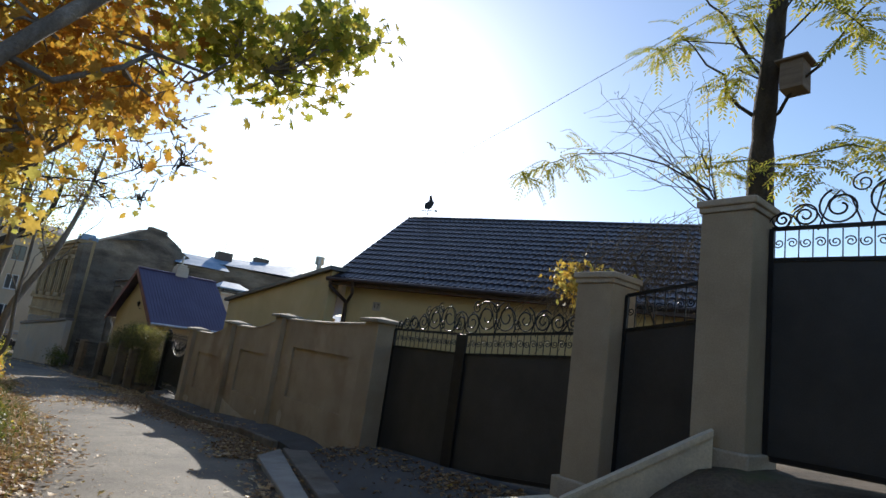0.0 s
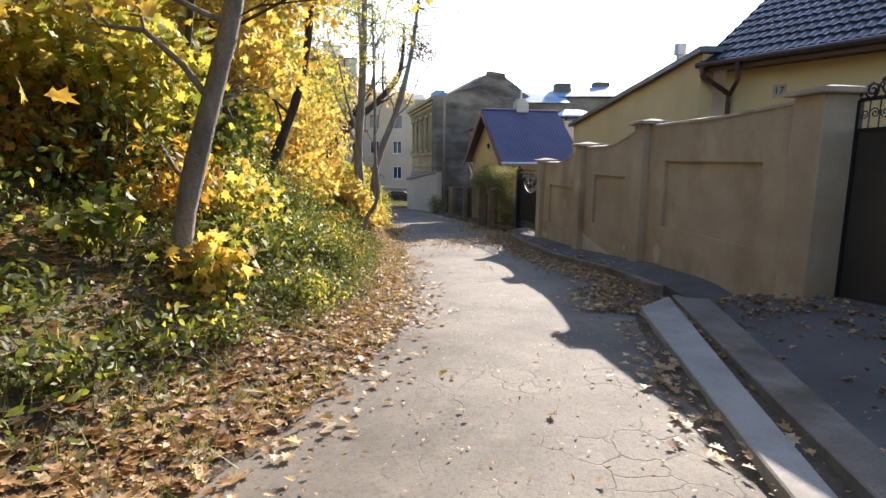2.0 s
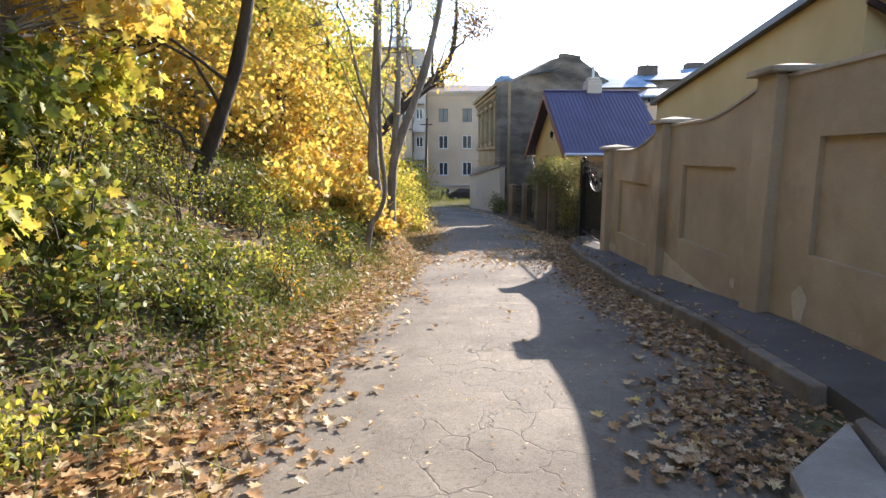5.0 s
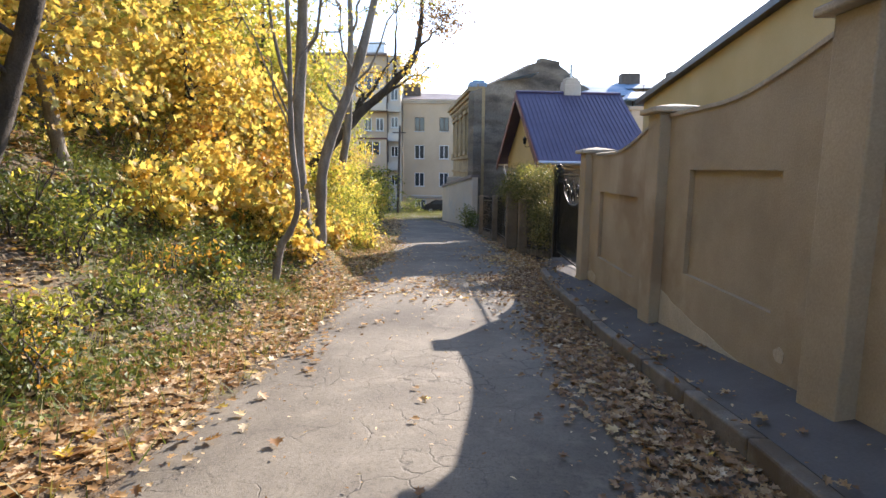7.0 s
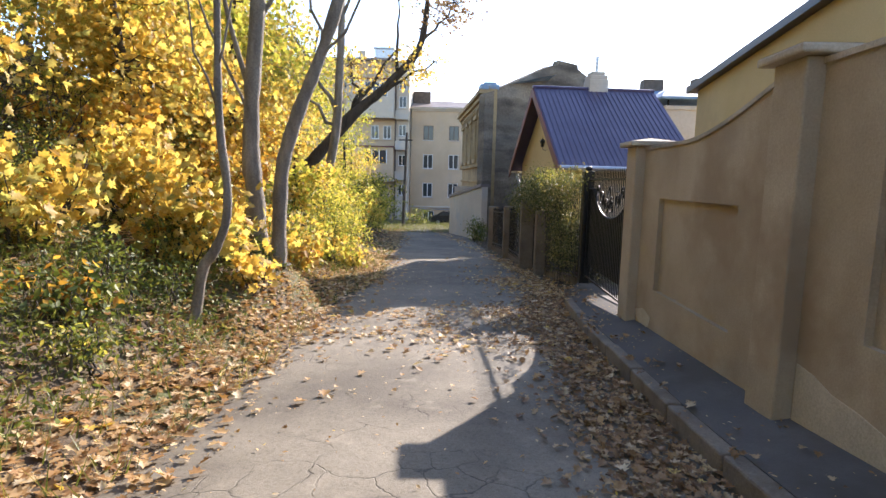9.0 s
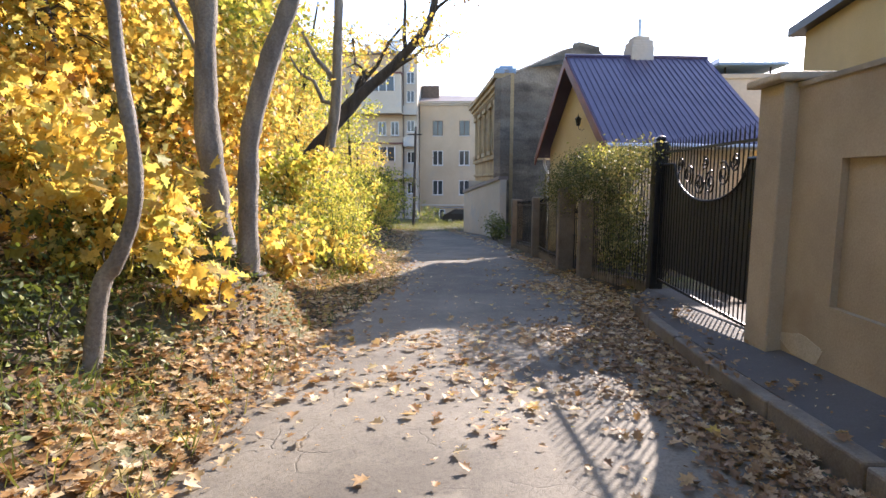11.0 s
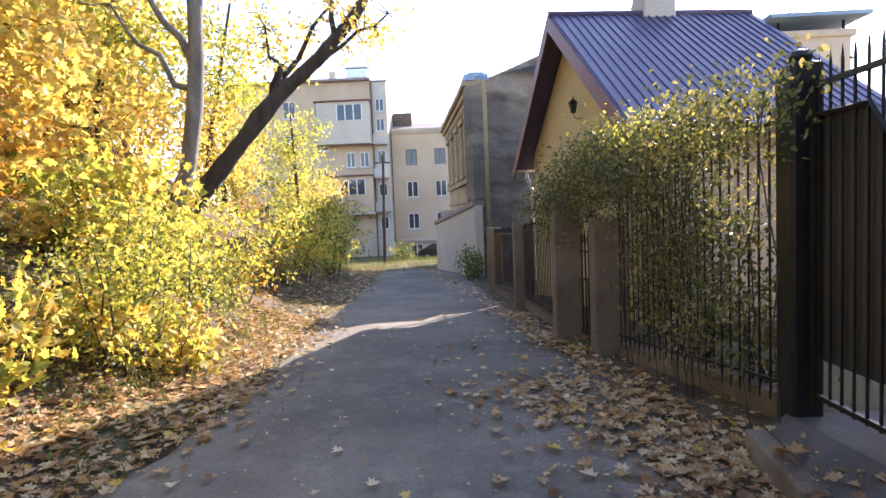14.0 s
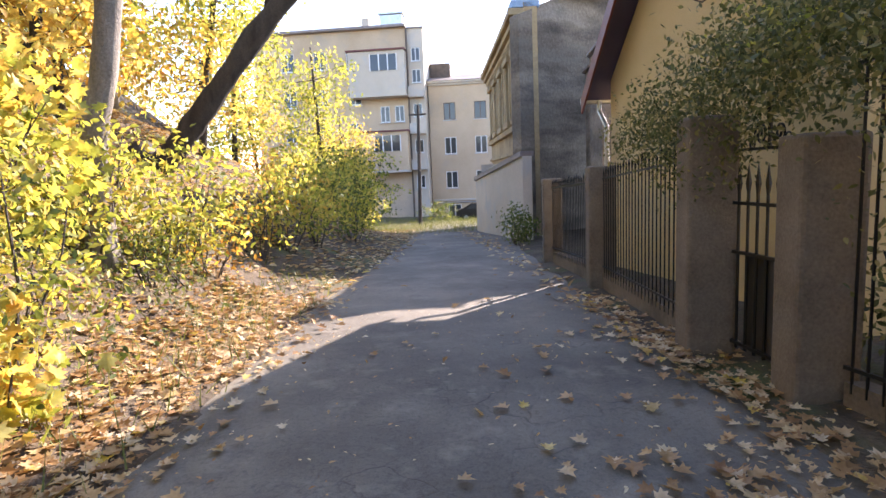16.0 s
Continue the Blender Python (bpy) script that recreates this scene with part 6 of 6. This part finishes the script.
for k in range(16):
    tip = Vector((7.3, 3.7 + 2.7 * rng.random(), 4.2 + 1.3 * rng.random()))
    pts = crooked((7.4, 3.5, 3.2), tip, 5, 0.06)
    twig_fan.tube(pts, [0.011, 0.009, 0.007, 0.006, 0.004, 0.003], 3)
    for q in range(4):
        twig_fan.tube(crooked(pts[2 + q % 4], pts[2 + q % 4] + Vector((0.1 * rng.normal(), 0.35 * rng.normal() + 0.2, 0.2 * rng.normal() + 0.1)), 3, 0.03), [0.005, 0.004, 0.003, 0.002], 3)
part("twig_tangle", twig_fan, DARK_BARK, acacia, "thin bare twigs")
nb = thing("nest_box", (7.75, 2.75, 4.85), "weathered wooden nest box fixed to the trunk", "nest box")
part("box", Shape().box(7.45, 7.75, 2.62, 2.9, 4.8, 5.2, 0.01, Matrix.Translation((0.1, -0.05, 0))), WOOD, nb)
part("lid", Shape().box(7.5, 7.9, 2.5, 2.9, 5.2, 5.23, 0.005), WOOD, nb)
dc = thing("dry_creeper", (7.2, 4.6, 0.5), "dry brown creeper with a few yellow leaves beside the gate", "creeper")
tg = Shape()
for k in range(420):
    y = 3.3 + 2.5 * rng.random()
    x = 6.7 + 0.5 * rng.random()
    z = 2.25 + 0.85 * rng.random() - 0.22 * abs(y - 3.8)
    tg.tube(crooked((x, y, z), (x - 0.1, y + 0.5 * rng.normal(), z - 0.3 - 0.7 * rng.random()), 4, 0.06), 0.004, 3)
tg.tube([(6.9, 3.9, -0.5), (6.9, 4.0, 1.5), (6.9, 4.4, 2.4)], 0.02, 5)
part("stem_tangle", tg, DRY_STEM, dc)
cc, p = spread((6.85, 5.1, 2.0), (0.3, 0.9, 0.45), 46, 14, 0.1)
leaves_part("foliage", p, 0.1 * (0.6 + 0.8 * rng.random(len(p))), OVAL, Y_, dc, droop=0.8)
wire = thing("overhead_wire", (9, 8, 6.5), "thin dark overhead wire", "wire")
part("strand", Shape().tube([(7.6, 2.9, 6.6), (9.5, 9, 6.9), (12, 16, 7.6), (16, 26, 9.2)], 0.005, 4), IRON, wire)

# ---- leaf litter, weeds and grass ----
def on_ground(n, box, keep):
    """Points on the ground in a box, kept by chance."""
    x = box[0] + (box[1] - box[0]) * rng.random(n)
    y = box[2] + (box[3] - box[2]) * rng.random(n)
    ok = rng.random(n) < np.array([keep(a, b) for a, b in zip(x, y)])
    return [(a, b, ground_top(a, b)) for a, b in zip(x[ok], y[ok])]


def ground_top(x, y):
    a, b = float(np.interp(y, LEFT_Y, LEFT_X)), float(np.interp(y, RIGHT_Y, RIGHT_X))
    if 11.2 < y < 24 and x > kerb_x(y):
        return road_z(y) + 0.175 + 0.13 * (x - kerb_x(y))
    if a < x < b:
        return road_z(y) + 0.04 * math.sin(math.pi * (x - a) / (b - a)) + 0.012
    return land(x, y) + 0.015


def litter_chance(x, y):
    a, b = float(np.interp(y, LEFT_Y, LEFT_X)), float(np.interp(y, RIGHT_Y, RIGHT_X))
    patch = 0.5 + 0.9 * noise.noise((x * 0.8, y * 0.8, 2))
    c = 0.003 + 0.006 * max(0, patch - 0.4)
    c += 1.5 * math.exp(-((x - a + 0.3) / 0.5) ** 2) * (0.3 + patch * 0.7)
    if x < a:
        c += (0.35 + 0.7 * patch) * (1 - (0.35 if y < 9 or y > 19.5 else 0.6) * step(0.5, 1.2, a - x))
    if 10 < y < 25:
        c += 1.7 * math.exp(-((x - (b - 0.33)) / 0.4) ** 2) * (0.5 + 0.6 * patch)
    if x > b and y < 25:
        c += 0.06
    c += 0.5 * math.exp(-((y - 20.7) / 1.15) ** 2) * max(0.05, patch - 0.1) * (1 if x > 1.5 else 0.3)
    c += (0.4 - 0.3 * step(21.5, 23, y)) * math.exp(-((x - 4.4) / 0.8) ** 2) * step(16.5, 19, y) * (0.05 + max(0, patch - 0.3))
    if y > 22:
        c += 0.95 * math.exp(-((x - (5.6 - 0.13 * (y - 24.6))) / 0.27) ** 2) * (0.35 + 0.6 * patch) + 0.95 * math.exp(-((x - 5.0) / 0.6) ** 2 - ((y - 25.1) / 1.0) ** 2) * (0.3 + patch * 0.7) + 0.05 * max(0, patch - 0.75) * (x > 2.2)
    if y < 11 and x > 5.2:
        c += 0.35 * patch + 0.8 * math.exp(-((x - 5.7) / 0.2) ** 2) * (0.3 + 0.7 * patch) * (y > 4.8)
    if y < 10:
        c += 0.9 * math.exp(-((x - (3.62 + 0.262 * (y - 4.6))) / 0.09) ** 2) + 0.45 * math.exp(-((x - (2.8 + 0.262 * (y - 4.6))) / 0.16) ** 2) * patch
    if 11.2 < y < 24 and x > kerb_x(y):
        c *= 0.12
    return min(1, max(0, c))


pts = np.array(on_ground(84000, (-3.5, 6.05, 3.5, 31), litter_chance))
old = (pts[:, 0] > 4.0) & (pts[:, 1] < 23.5)
again = np.repeat(pts[old], 2, axis=0) + rng.normal(size=(2 * int(old.sum()), 3)) * np.array([0.05, 0.05, 0.0]) + np.array([0, 0, 0.008])
me = leaf_mesh("fallen_leaves", again, 0.066 * (0.4 + 0.9 * rng.random(len(again))), MAPLE, OLD_LITTER, flat=0.7, fold=0.5)
tagged(new("fallen_leaves", me), "brown crumpled old leaves heaped along the kerb and wall", "fallen leaves", kind="stuff")
pts = pts[~old | (rng.random(len(pts)) < 0.25)]
me = leaf_mesh("fallen_leaves", pts + np.array([0, 0, 0.012]), 0.096 * (0.45 + 0.85 * rng.random(len(pts))), MAPLE, LITTER, flat=0.84, fold=0.4)
tagged(new("fallen_leaves", me), "dry brown and yellow maple leaves scattered on the ground", "fallen leaves", kind="stuff")
pts = on_ground(24000, (-7, 5.5, 30, 56), lambda x, y: 0.75 if x < np.interp(y, LEFT_Y, LEFT_X) else litter_chance(x, y) * 0.6)
me = leaf_mesh("fallen_leaves", np.array(pts) + np.array([0, 0, 0.01]), 0.16 * (0.55 + 0.75 * rng.random(len(pts))), OVAL, LITTER, flat=0.86, fold=0.35)
tagged(new("fallen_leaves", me), "dry brown leaves further down the lane", "fallen leaves", kind="stuff")
pts = on_ground(12000, (-10, -2, 4, 40), lambda x, y: 0.85 if x < np.interp(y, LEFT_Y, LEFT_X) - 1.5 else 0)
me = leaf_mesh("fallen_leaves", np.array(pts) + np.array([0, 0, 0.02]), 0.15 * (0.55 + 0.75 * rng.random(len(pts))), OVAL, LITTER, flat=0.75, fold=0.35)
tagged(new("fallen_leaves", me), "thick brown leaf litter up the bank", "fallen leaves", kind="stuff")


pts = on_ground(110000, (-3.0, 6.0, 3.5, 30), lambda x, y: litter_chance(x, y) * 0.8 + (0.075 if y < 9 else 0.03))
me = leaf_mesh("leaf_crumbs", np.array(pts) + np.array([0, 0, 0.004]), 0.032 * (0.4 + 1.0 * rng.random(len(pts))), OVAL, LITTER, flat=0.8, fold=0.4)
tagged(new("leaf_crumbs", me), "brown crumbs and stalks of broken dry leaves", "leaf crumbs", kind="stuff")


def weed_chance(x, y):
    d = float(np.interp(y, LEFT_Y, LEFT_X)) - x
    return 0 if d < 0.4 else min(1, (0.55 + 1.1 * noise.noise((x * 0.7, y * 0.7, 8))) * min(1, d / 1.2)) * (1 if d < 4.5 else 0.4) * (1 - 0.45 * step(9.0, 7.0, y)) * (1 - 0.75 * step(20.0, 22.5, y))


pts = np.array(on_ground(46000, (-4.5, 1.9, 3.5, 30), weed_chance))
pts = np.repeat(pts, 4, axis=0) + rng.normal(size=(len(pts) * 4, 3)) * np.array([0.06, 0.06, 0.06]) + np.array([0, 0, 0.09])
me = leaf_mesh("weeds", pts, 0.058 * (0.5 + 0.9 * rng.random(len(pts))), OVAL, GREEN, flat=0.3)
tagged(new("weeds", me), "low green weeds growing on the bank", "weeds", kind="stuff")


def grass(name, label, pts, h, mat):
    n = len(pts)
    base = np.array(pts)
    a = rng.random(n) * 6.28
    side = np.stack([np.cos(a), np.sin(a), np.zeros(n)], 1) * 0.006
    tip = base + np.stack([rng.normal(size=n) * 0.35, rng.normal(size=n) * 0.35, 0.6 + 0.5 * rng.random(n)], 1) * h
    co = np.concatenate([(base - side)[:, None], (base + side)[:, None], tip[:, None]], 1)
    me = bpy.data.meshes.new(name)
    me.from_pydata(co.reshape(-1, 3).tolist(), [], np.arange(3 * n).reshape(-1, 3).tolist())
    me.materials.append(mat)
    tagged(new(name, me), label, "grass", kind="stuff")


pts = on_ground(70000, (-4, 1.9, 3.5, 33), lambda x, y: weed_chance(x, y) * 0.9 + (0.12 if -0.2 < np.interp(y, LEFT_Y, LEFT_X) - x < 0.8 else 0))
grass("grass", "dry and green grass tufts along the bank", pts, 0.22, GRASS)
pts = on_ground(14000, (-7, 3.2, 44, 72), lambda x, y: 0.9 if x < 3.1 + 0 * y and y > 49 + 1.1 * abs(x - 1.5) * (x > 1.5) or x < -1.5 else 0)
grass("grass", "sunlit green grass at the end of the lane", pts, 0.35, GRASS)
